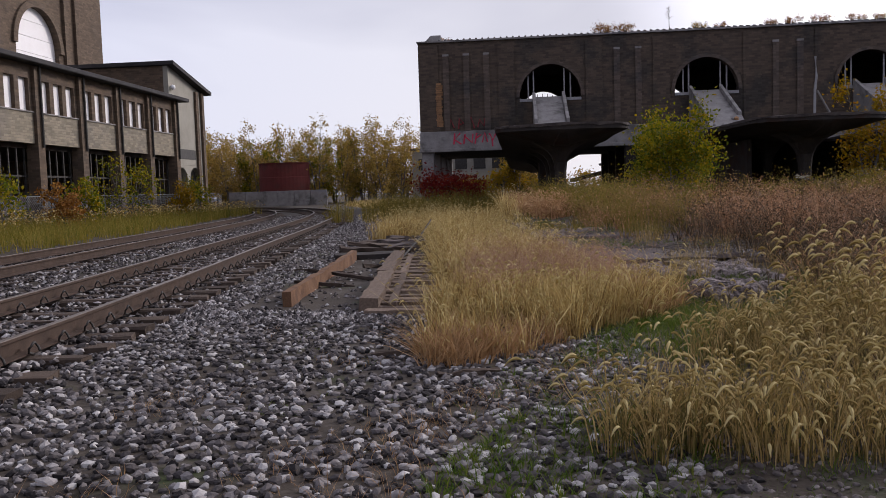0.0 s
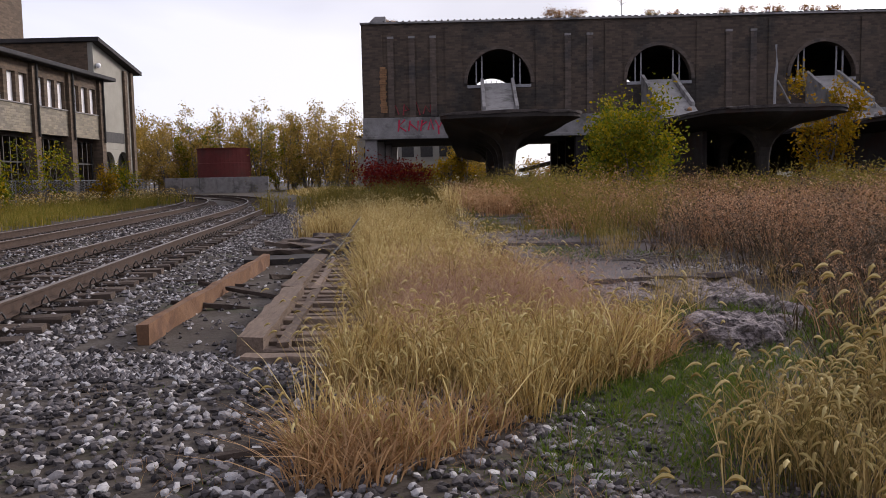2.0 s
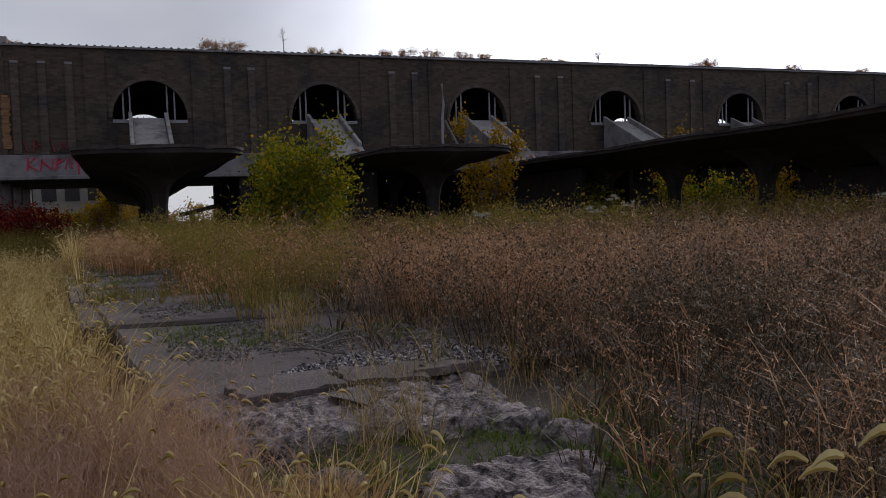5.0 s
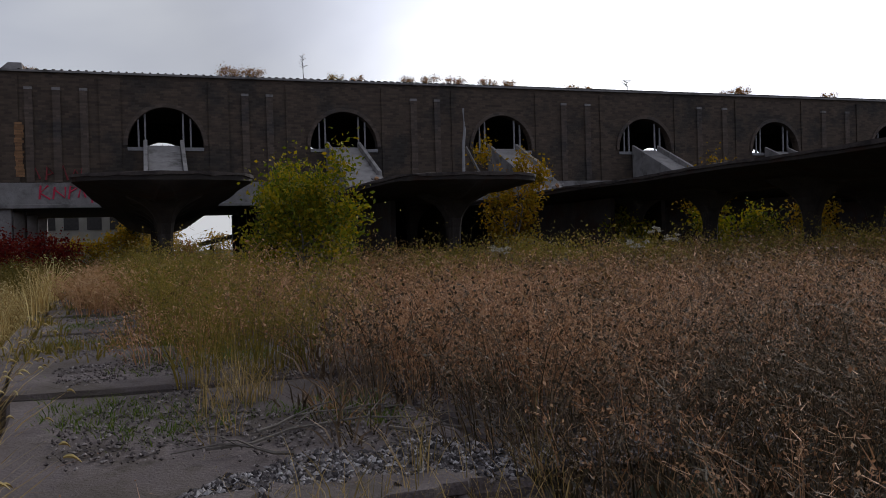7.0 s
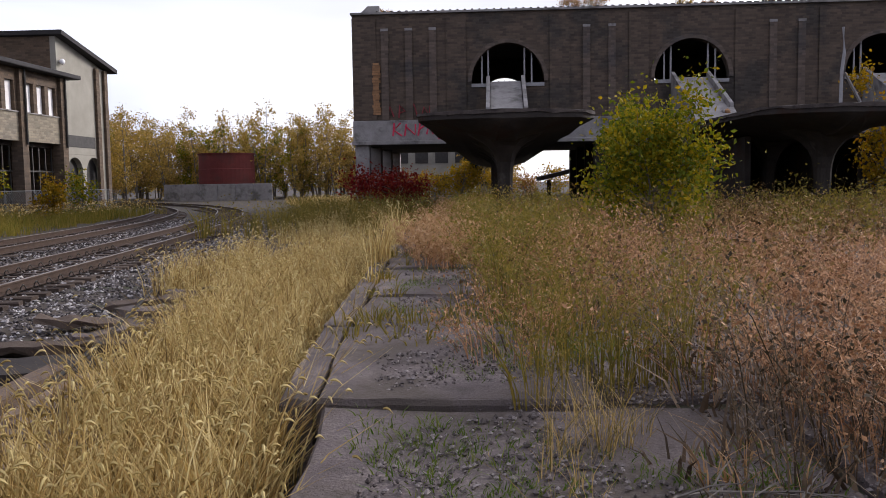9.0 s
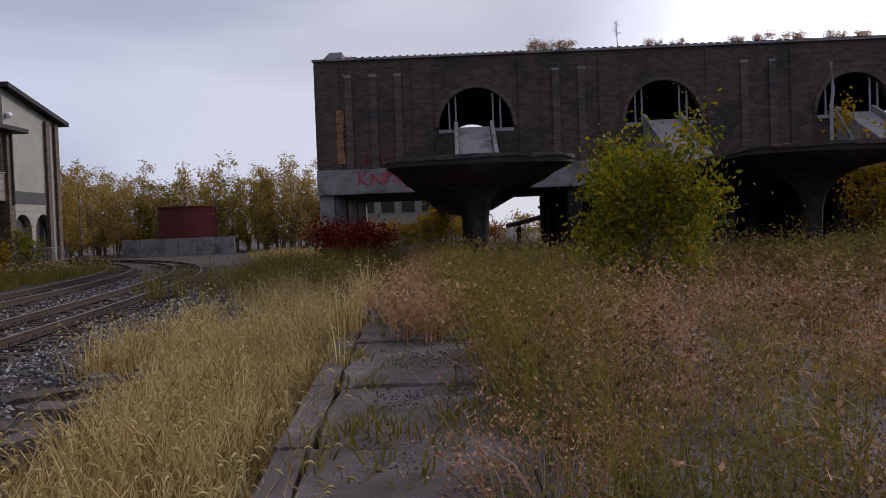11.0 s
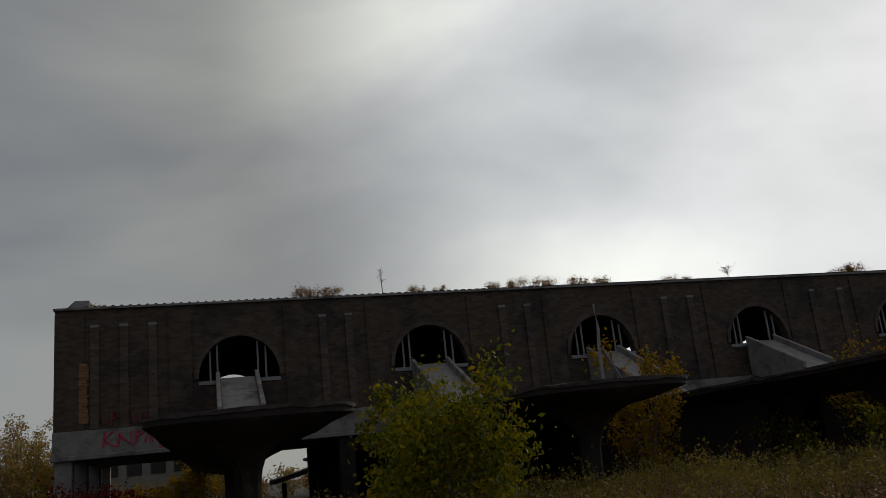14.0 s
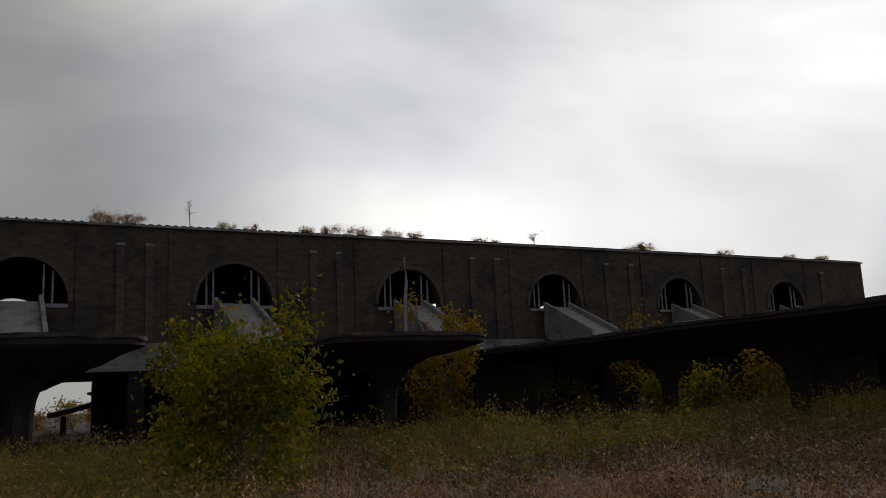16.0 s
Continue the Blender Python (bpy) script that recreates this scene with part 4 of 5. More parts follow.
bm = bmesh.new()
tube(bm, [(13.36, 39.4, 3.95), (13.38, 39.4, 5.4), (13.45, 39.4, 6.0), (13.4, 39.4, 6.87)], [0.06, 0.06, 0.055, 0.05], 8)
tagged(part("standing_pipe", bm, M_FRAME), "tall pale rusty pipe standing on the canopy roof", "pipe")
bm = bmesh.new()
beam_between(bm, (0, -0.06), (0, 0.06), 1.5, 0.05, 0, 77, 3, 0.01)
tagged(part("leaning_board", bm, M_CONC), "pale board leaning against the standing pipe", "board").matrix_local = pose(13.83, 39.42, 4.68, 0, 62, 0)


# ---- office block and tower across the tracks ----
def build_office():
    WX, Y1, EAVE = -26.4, 64.4, 9.0
    b = thing("office_building", "tan brick office block with pale-filled windows and open ground floor", "building")
    P = 4.72
    n = 9
    ys = [Y1 - 0.9 - P * i for i in range(n + 1)]
    boxpart("upper_wall_back", (WX - 9, WX - 0.45, ys[-1], Y1, 4.75, EAVE), M_BRICK2, b)
    boxpart("inner_floor", (WX - 9, WX - 0.46, ys[-1], Y1, 4.45, 4.745), M_CONCDARK, b)
    boxpart("rear_wall", (WX - 9, WX - 8.6, ys[-1], Y1, -0.1, 4.44), M_BRICK2, b)
    boxpart("end_wall", (WX - 9, WX, ys[-1] - 0.6, ys[-1] - 0.01, -0.1, EAVE), M_BRICK2, b)
    for i in range(n):
        ya, yb = ys[i + 1], ys[i]
        bm = bmesh.new()
        # brick with three tall openings
        w = 0.92
        cs = [ya + P * (0.22 + 0.28 * j) for j in range(3)]
        edges = [ya] + [e for c in cs for e in (c - w / 2, c + w / 2)] + [yb]
        for a, c in zip(edges[0::2], edges[1::2]):
            block(bm, WX - 0.44, WX, a, c, 6.4, 8.25)
        block(bm, WX - 0.44, WX, ya, yb, 8.25, EAVE)
        part("wall", bm, M_BRICK2, b)
        for c in cs:
            win = boxpart("window", (WX - 0.3, WX - 0.22, c - w / 2, c + w / 2, 6.4, 8.25), M_PALE, b, "tall window filled with a pale panel")
        boxpart("spandrel", (WX - 0.44, WX + 0.03, ya, yb, 4.72, 6.395), M_BRICKPALE, b, "pale painted brick band")
        boxpart("sill", (WX - 0.44, WX + 0.1, ya, yb, 6.397, 6.47), M_CONC, b)
        for j in range(6):
            c = ya + 0.5 + (P - 1.0) * j / 5
            boxpart("mullion", (WX - 0.6, WX - 0.52, c - 0.05, c + 0.05, -0.1, 4.44), M_DARK, b)
        boxpart("transom", (WX - 0.63, WX - 0.5, ya, yb, 2.9, 3.0), M_DARK, b)
    for y in ys:
        boxpart("pier", (WX - 0.5, WX + 0.22, y - 0.33, y + 0.33, -0.1, EAVE - 0.05), M_BRICK2, b)
        bm = bmesh.new()
        tube(bm, [(WX + 0.3, y + 0.1, 4.5), (WX + 0.3, y + 0.1, EAVE)], [0.07, 0.07], 6)
        part("downpipe", bm, M_DARK, b, "dark rusted downpipe")
    boxpart("eave", (WX - 9.2, WX + 0.75, ys[-1] - 0.8, Y1 + 0.5, EAVE, EAVE + 0.28), M_ROOF, b, "dark overhanging eave", 0.04)
    # taller end block
    e = thing("end_block", "taller pale stuccoed end block with a dark overhanging roof", "building")
    X2, Y2, R0, R1 = -27.3, 72.2, 12.0, 10.4
    bm = bmesh.new()
    block(bm, X2 - 12, X2 - 0.4, Y1 + 0.52, Y2, -0.1, R1 - 0.1)
    hexa(bm, [(X2 - 12, Y1 + 0.52, R1 - 0.1), (X2 - 0.4, Y1 + 0.52, R1 - 0.1), (X2 - 0.4, Y2, R1 - 0.1), (X2 - 12, Y2, R1 - 0.1),
              (X2 - 12, Y1 + 0.52, R0), (X2 - 0.4, Y1 + 0.52, R0), (X2 - 0.4, Y2, R1), (X2 - 12, Y2, R1)])
    part("body", bm, M_BRICK2, e)
    bm = bmesh.new()
    block(bm, X2 - 0.39, X2, Y1 + 0.5, Y2, 4.2, R1 - 0.3)
    hexa(bm, [(X2 - 0.39, Y1 + 0.5, R1 - 0.3), (X2, Y1 + 0.5, R1 - 0.3), (X2, Y2, R1 - 0.3), (X2 - 0.39, Y2, R1 - 0.3), (X2 - 0.39, Y1 + 0.5, R0), (X2, Y1 + 0.5, R0), (X2, Y2, R1), (X2 - 0.39, Y2, R1)])
    for y0, y1 in ((Y1 + 0.5, Y1 + 1.3), (Y1 + 3.5, Y1 + 4.0), (Y1 + 6.3, Y2)):
        block(bm, X2 - 0.39, X2, y0, y1, -0.1, 4.19)
    for cy in (Y1 + 2.4, Y1 + 5.15):
        r = 1.1 if cy < Y1 + 3 else 1.15
        a = [(cy - r * math.cos(math.pi * i / 10), 2.9 + r * math.sin(math.pi * i / 10)) for i in range(11)]
        for (ya, za), (yb, zb) in zip(a, a[1:]):
            hexa(bm, [(X2 - 0.39, ya, za), (X2 - 0.39, yb, zb), (X2 - 0.39, yb, 4.19), (X2 - 0.39, ya, 4.19), (X2, ya, za), (X2, yb, zb), (X2, yb, 4.19), (X2, ya, 4.19)])
    part("stucco_wall", bm, M_STUCCO, e, "pale stucco with two small arches")
    # Thin dark sheet behind the arches supplies the shade of the openings.
    boxpart("dark_recess", (X2 - 0.4, X2 - 0.385, Y1 + 1.3, Y1 + 6.3, -0.1, 4.1), M_DARK, e)
    boxpart("broken_band", (X2, X2 + 0.03, Y1 + 1.2, Y1 + 5.4, 4.7, 5.5), M_DARK, e, "dark broken strip in the stucco")
    for y in (Y1 + 5.9, Y1 + 7.2):
        boxpart("corner_pier", (X2, X2 + 0.2, y - 0.25, y + 0.25, -0.1, 10.5), M_BRICK2, e)
    bm = bmesh.new()
    hexa(bm, [(X2 - 12, Y1 + 0.2, R0 + 0.01), (X2 + 0.6, Y1 + 0.2, R0 + 0.01), (X2 + 0.6, Y2 + 0.5, R1 + 0.01), (X2 - 12, Y2 + 0.5, R1 + 0.01),
              (X2 - 12, Y1 + 0.2, R0 + 0.3), (X2 + 0.6, Y1 + 0.2, R0 + 0.3), (X2 + 0.6, Y2 + 0.5, R1 + 0.3), (X2 - 12, Y2 + 0.5, R1 + 0.3)])
    part("roof", bm, M_ROOF, e, "dark overhanging roof edge")
    bm = bmesh.new()
    bmesh.ops.create_uvsphere(bm, u_segments=10, v_segments=6, radius=0.2)
    lamp = part("wall_lamp", bm, M_PALE, e, "round white wall lamp", smooth=True)
    lamp.location = (X2 + 0.2, Y1 + 0.9, 10.3)
    # tower
    t = thing("station_tower", "tall tan brick station tower with a great arched window", "tower")
    TX, T1 = -36.1, 72.0
    cy, r, zs = 61.9, 2.9, 13.2
    bm = bmesh.new()
    block(bm, TX - 26, TX - 0.6, 46, T1, -0.1, 48)
    block(bm, TX - 0.6, TX, 46, cy - r, -0.1, 48)
    block(bm, TX - 0.6, TX, cy + r, T1, -0.1, 48)
    block(bm, TX - 0.6, TX, cy - r, cy + r, -0.1, 8.0)
    a = [(cy - r * math.cos(math.pi * i / 18), zs + r * 1.05 * math.sin(math.pi * i / 18)) for i in range(19)]
    for (ya, za), (yb, zb) in zip(a, a[1:]):
        hexa(bm, [(TX - 0.6, ya, za), (TX - 0.6, yb, zb), (TX - 0.6, yb, 48), (TX - 0.6, ya, 48), (TX, ya, za), (TX, yb, zb), (TX, yb, 48), (TX, ya, 48)])
    part("wall", bm, M_BRICK2, t)
    for i in range(7):
        z = 8.0 + i * 1.2
        boxpart("window_panel", (TX - 0.42, TX - 0.35, cy - r, cy + r, z + 0.02, z + 1.19), M_PALE, t, "white panel closing the arched window")
    bm = bmesh.new()
    n = 20
    for i in range(n):
        c = [(math.cos(math.pi * k / n), math.sin(math.pi * k / n)) for k in (i, i + 1)]
        p = [(cy + c[0][0] * r, zs + c[0][1] * r * 1.05), (cy + c[1][0] * r, zs + c[1][1] * r * 1.05), (cy + c[1][0] * (r + 0.5), zs + c[1][1] * (r + 0.5) * 1.05), (cy + c[0][0] * (r + 0.5), zs + c[0][1] * (r + 0.5) * 1.05)]
        hexa(bm, [(TX, y, z) for y, z in p] + [(TX + 0.2, y, z) for y, z in p])
    part("arch_ring", bm, M_BRICK2, t)
    for y in (cy + 3.9, cy + 5.6):
        boxpart("buttress", (TX, TX + 0.25, y - 0.3, y + 0.3, 0, 48), M_BRICK2, t)


build_office()


def build_fence():
    f = thing("chain_link_fence", "low grey chain-link fence along the office block", "fence")
    X, Y0, Y2 = -23.6, 26.0, 64.0
    y = Y0
    while y <= Y2:
        bm = bmesh.new()
        tube(bm, [(X, y, -0.05), (X, y, 1.8)], [0.035, 0.035], 6)
        part("post", bm, M_GALV, f)
        y += 2.9
    bm = bmesh.new()
    tube(bm, [(X, Y0, 1.76), (X, Y2, 1.76)], [0.025, 0.025], 5)
    tube(bm, [(X, Y0, 0.75), (X, Y2, 0.75)], [0.02, 0.02], 5)
    part("rail", bm, M_GALV, f)
    V, F = [], []
    h = 1.7
    k = 0
    y = Y0 - h
    while y < Y2:
        for s in (1, -1):
            a, b = (y, 0.05), (y + h, 0.05 + h)
            if s < 0:
                a, b = (y + h, 0.05), (y, 0.05 + h)
            w = 0.014
            V += [(X, a[0] - w, a[1]), (X, a[0] + w, a[1]), (X, b[0] + w, b[1]), (X, b[0] - w, b[1])]
            F.append((k, k + 1, k + 2, k + 3))
            k += 4
        y += 0.16
    ob = new("wire_mesh", raw("wire_mesh", V, F, M_GALV))
    ob.parent = f


build_fence()

# ---- tank and wall at the bend ----
bm = bmesh.new()
R = 3.55
tube(bm, [(0, 0, 0), (0, 0, 2.0), (0, 0, 2.05), (0, 0, 4.0), (0, 0, 4.05), (0, 0, 5.9)], [R, R, R + 0.05, R + 0.05, R, R], 40)
tank = thing("storage_tank", "squat red rusted steel storage tank behind a concrete wall", "tank", at=(-33.3, 118.5, 0))
part("shell", bm, M_TANK, tank)
bm = bmesh.new()
tube(bm, [(0, 0, 5.9), (0, 0, 6.05)], [R + 0.12, R + 0.12], 40)
part("rim", bm, M_TANK, tank)
bm = bmesh.new()
tube(bm, [(-0.3, 0, 6.0), (-0.3, 0, 6.5)], [0.1, 0.1], 6)
part("vent", bm, M_DARK, tank)
rw = thing("retaining_wall", "low pale concrete wall panels in front of the tank", "wall")
for i in range(6):
    boxpart("panel", (-40.05 + i * 2.31, -40.05 + (i + 1) * 2.31 - 0.04, 114.0, 114.4, -0.1, 2.1), M_CONC, rw, "", 0.03)

sh = thing("far_shelter", "low dark sloping shelter roof beyond the undercroft", "shelter")
bm = bmesh.new()
hexa(bm, [(6.0, 90, 1.9), (16.0, 90, 4.2), (16.0, 98, 4.2), (6.0, 98, 1.9), (6.0, 90, 2.3), (16.0, 90, 4.6), (16.0, 98, 4.6), (6.0, 98, 2.3)])
part("roof", bm, M_CONCDARK, sh)
for x in (7.0, 10.5, 14.5):
    boxpart("post", (x - 0.2, x + 0.2, 93, 93.4, -0.1, 1.75 + 0.23 * (x - 6)), M_CONCDARK, sh)

# ---- far building seen through the undercroft ----
fb = thing("far_building", "distant pale commercial building beyond the station", "building")
boxpart("wall", (-16, -1.2, 128, 140, -0.1, 7.6), M_STUCCO, fb)
for i in range(5):
    for z in (1.2, 4.6):
        boxpart("window", (-15 + i * 2.8, -13.2 + i * 2.8, 127.9, 127.99, z, z + 1.7), M_DARK, fb)
boxpart("roof", (-16.2, -1.0, 127.8, 140.2, 7.6, 7.9), M_ROOF, fb)


# ---- plants ----
def leaves_mesh(name, pts, size, material, seed, aspect=0.6):
    rng = np.random.default_rng(seed)
    n = len(pts)
    a = rng.normal(size=(n, 3))
    a /= np.linalg.norm(a, axis=1, keepdims=True)
    b = np.cross(a, rng.normal(size=(n, 3)))
    b /= np.linalg.norm(b, axis=1, keepdims=True)
    s = size * rng.uniform(0.6, 1.3, (n, 1))
    p = np.asarray(pts)
    c = np.cross(a, b)
    V = np.stack([p - a * s, p + b * s * aspect + c * s * 0.2, p + a * s, p - b * s * aspect + c * s * 0.2], 1).reshape(-1, 3)
    F = np.arange(4 * n).reshape(n, 4)
    return raw(name, V.tolist(), F.tolist(), material)


def tree(name, label, h, spread, leaf_mat, nleaf, leaf, seed, trunk_r=0.08, stems=1, low=0.15, category="tree", bark=M_BARK, top=0.35, cone=0.0, puff=0.075):
    """Tapered trunk and limbs, with leaves in loose clumps round the limb ends."""
    rnd = random.Random(seed)
    ob = thing(name, label, category)
    bm = bmesh.new()
    tips = []
    for s in range(stems):
        a0 = rnd.uniform(0, 6.28)
        lean = spread * (0.10 if stems == 1 else 0.36)
        pts = [Vector((lean * math.cos(a0) * (i / 6) ** 1.1 + rnd.uniform(-1, 1) * spread * 0.02, lean * math.sin(a0) * (i / 6) ** 1.1 + rnd.uniform(-1, 1) * spread * 0.02, h * (0.97 if s == 0 else rnd.uniform(0.65, 0.9)) * i / 6)) for i in range(7)]
        pts[0] = Vector((0.12 * s * math.cos(a0), 0.12 * s * math.sin(a0), -0.05))
        tube(bm, pts, [trunk_r * (1 - 0.9 * i / 6) for i in range(7)], 6)
        tips.append(pts[-1])
        for j in range(int(16 / stems) + 4):
            t = low + (0.95 - low) * (j + rnd.random()) / (int(16 / stems) + 4)
            q = t * 6
            base = pts[int(q)].lerp(pts[min(6, int(q) + 1)], q % 1)
            a = rnd.uniform(0, 6.28)
            shape = math.sin(math.pi * min(1, 0.18 + 0.82 * t)) ** 0.6
            l = spread * 0.5 * max(top, shape) * rnd.uniform(0.6, 1.1)
            l *= 1 + cone * (0.35 - t)
            end = base + Vector((math.cos(a) * l, math.sin(a) * l, l * rnd.uniform(0.25, 0.75)))
            if end.z > h:
                end.z = h * rnd.uniform(0.93, 1.0)
            tube(bm, [base, base.lerp(end, 0.5) + Vector((0, 0, l * 0.06)), end], [trunk_r * (1 - 0.9 * t) * 0.5 + 0.006, trunk_r * 0.2 + 0.004, 0.004], 4)
            tips += [end, base.lerp(end, 0.6), base.lerp(end, 0.85)]
    part("trunk", bm, bark, ob)
    rng = np.random.default_rng(seed)
    idx = rng.integers(0, len(tips), nleaf)
    T = np.array([t[:] for t in tips])[idx]
    P = T + rng.normal(size=(nleaf, 3)) * (spread * puff, spread * puff, spread * puff * 1.15)
    P[:, 2] = np.maximum(P[:, 2], 0.05)
    m = new("crown", leaves_mesh("crown", P, leaf, leaf_mat, seed + 1))
    m.parent = ob
    return ob


def put(ob, x, y, z=0.0, rz=0, s=1.0):
    ob.matrix_basis = pose(x, y, z, 0, 0, rz) @ Matrix.Diagonal((s, s, s, 1))
    return ob


put(tree("shrub_tree", "bushy young poplar with yellowing green leaves among the weeds", 3.95, 2.9, M_LEAFG, 9000, 0.066, 23, 0.04, 7, 0.04, "shrub", cone=0.9, puff=0.085), 5.6, 30.6, 0.25)
put(tree("shrub_tree", "small yellow-leaved tree growing beside the canopy", 6.6, 3.2, M_LEAFY, 3600, 0.10, 12, 0.07, 4, 0.12, "tree"), 18.9, 47.5, 0.2)
put(tree("shrub_tree", "slender green sapling behind the canopy", 5.4, 2.2, M_LEAFG, 1500, 0.11, 13, 0.05, 2, 0.3, "tree"), 7.5, 47.0, 0.2)
put(tree("shrub_tree", "yellow sapling standing above the canopy roof", 6.6, 3.6, M_LEAFY, 1800, 0.10, 14, 0.05, 4, 0.3, "tree"), 34.5, 52.0, 0.2)
put(tree("shrub_tree", "green shrub in the shade under the canopies", 2.6, 3.6, M_LEAFG, 2400, 0.10, 15, 0.05, 5, 0.1, "shrub"), 29.5, 44.0, 0.2)
put(tree("shrub_tree", "green shrub in the shade under the canopies", 2.9, 2.6, M_LEAFG, 1500, 0.10, 16, 0.05, 4, 0.1, "shrub"), 25.2, 46.0, 0.2)
put(tree("shrub_tree", "yellow shrub in the shade under the canopies", 3.4, 2.6, M_LEAFY, 1500, 0.10, 17, 0.05, 4, 0.1, "shrub"), 33.0, 41.5, 0.2)
put(tree("sumac_bush", "low dark red sumac bush at the building corner", 2.4, 4.6, M_LEAFR, 3500, 0.10, 18, 0.05, 7, 0.05, "shrub"), -5.3, 60.8, -0.1)
put(tree("sumac_bush", "low dark red sumac bush under the fascia", 2.0, 3.4, M_LEAFR, 1500, 0.10, 19, 0.05, 6, 0.05, "shrub"), -4.0, 62.0, -0.1)
put(tree("conifer", "dark conifer seen far beyond the station", 9.0, 4.0, M_LEAFD, 2600, 0.28, 20, 0.12, 1, 0.1, "tree", top=0.2), -0.6, 124.0)
put(tree("shrub_tree", "yellow shrub beyond the undercroft", 4.0, 4.2, M_LEAFY, 1800, 0.16, 21, 0.06, 4, 0.1, "shrub"), -2.2, 104.0)
for i, (x, y, h) in enumerate(((2.5, 116, 3.0), (6.0, 120, 2.6), (10.0, 118, 3.4), (13.5, 121, 3.0), (-4.5, 100, 2.8), (-8.0, 108, 3.2))):
    put(tree("shrub_tree", "orange-brown shrub far beyond the undercroft", h, h * 1.3, M_LEAFO if i % 2 else M_LEAFY, 900, 0.14, 130 + i, 0.05, 4, 0.1, "shrub"), x, y)
for i, (x, y, h, lm) in enumerate(((-22.6, 47.0, 3.9, M_LEAFG), (-22.4, 53.5, 2.4, M_LEAFY), (-21.9, 40.5, 2.6, M_LEAFG), (-22.8, 58.5, 2.9, M_LEAFG), (-22.2, 34.8, 3.2, M_LEAFG), (-21.0, 37.5, 2.2, M_LEAFO))):
    put(tree("shrub_tree", "straggling shrub growing by the chain-link fence", h, h * 0.8, lm, 1100, 0.09, 30 + i, 0.04, 3, 0.2, "shrub"), x, y)

# roof growth
for i, (x, s, lm) in enumerate(((-5.2, 0.5, M_LEAFO), (6.8, 1.0, M_LEAFO), (8.0, 0.9, M_LEAFO), (13.6, 0.75, M_LEAFY), (15.2, 0.7, M_LEAFO), (18.8, 0.75, M_LEAFO), (20.4, 0.9, M_LEAFO), (22.4, 1.0, M_LEAFO), (25.0, 0.9, M_LEAFO), (26.6, 0.8, M_LEAFO), (31.8, 0.7, M_LEAFO), (33.0, 0.6, M_LEAFO), (45.5, 0.7, M_LEAFO), (47.4, 1.1, M_LEAFO), (56, 0.8, M_LEAFO), (64, 0.7, M_LEAFO), (68, 0.8, M_LEAFO))):
    put(tree("roof_shrub", "thin orange-brown shrub growing on the roof parapet", 1.5, 2.6, lm, 1100, 0.08, 50 + i, 0.03, 4, 0.15, "shrub"), x, FY + 1.1, TOPZ + 0.0, 0, s * 0.6)
put(tree("dead_sapling", "bare dead sapling on the roof", 2.2, 0.9, M_LEAFO, 12, 0.04, 80, 0.04, 1, 0.5, "tree"), 11.5, FY + 1.2, TOPZ)
put(tree("dead_sapling", "bent bare sapling on the roof", 1.3, 1.6, M_LEAFO, 10, 0.04, 81, 0.05, 1, 0.5, "tree"), 36.5, FY + 1.2, TOPZ)

# far tree line
far = []
for i in range(6):
    h = (11.5, 12.5, 10.5, 11.0, 9.5, 12.0)[i]
    far.append(tree("birch_tree", "tall thin autumn tree in the far tree line", h, 4.6, (M_LEAFFAR, M_LEAFFAR, M_LEAFG, M_LEAFFAR, M_LEAFFAR, M_LEAFFAR)[i], 1700, 0.15, 90 + i, 0.11, 2 if i % 2 else 3, 0.08, "tree"))
rnd = random.Random(8)
spots = []
for row, (ya, n) in enumerate(((122, 34), (128, 34), (135, 30), (142, 26))):
    for i in range(n):
        spots.append((-62 + 66 * (i + rnd.random()) / n, ya + rnd.uniform(-3, 3)))
for i in range(26):
    spots.append((-52 + rnd.uniform(-8, 9), 80 + rnd.uniform(0, 32)))
for i, (x, y) in enumerate(spots):
    k = rnd.randrange(6)
    if -17 < x < 0 and y < 142:
        y += 22
    s = rnd.uniform(0.8, 1.08)
    m = pose(x, y, -0.1, 0, 0, rnd.uniform(0, 360)) @ Matrix.Diagonal((s, s, s, 1))
    if i < 6:
        far[i].matrix_basis = m
    else:
        copy_thing(far[k], pose(x, y, -0.1, 0, 0, rnd.uniform(0, 360)))
    (far[i] if i < 6 else far[k])["group"] = "far tree line"


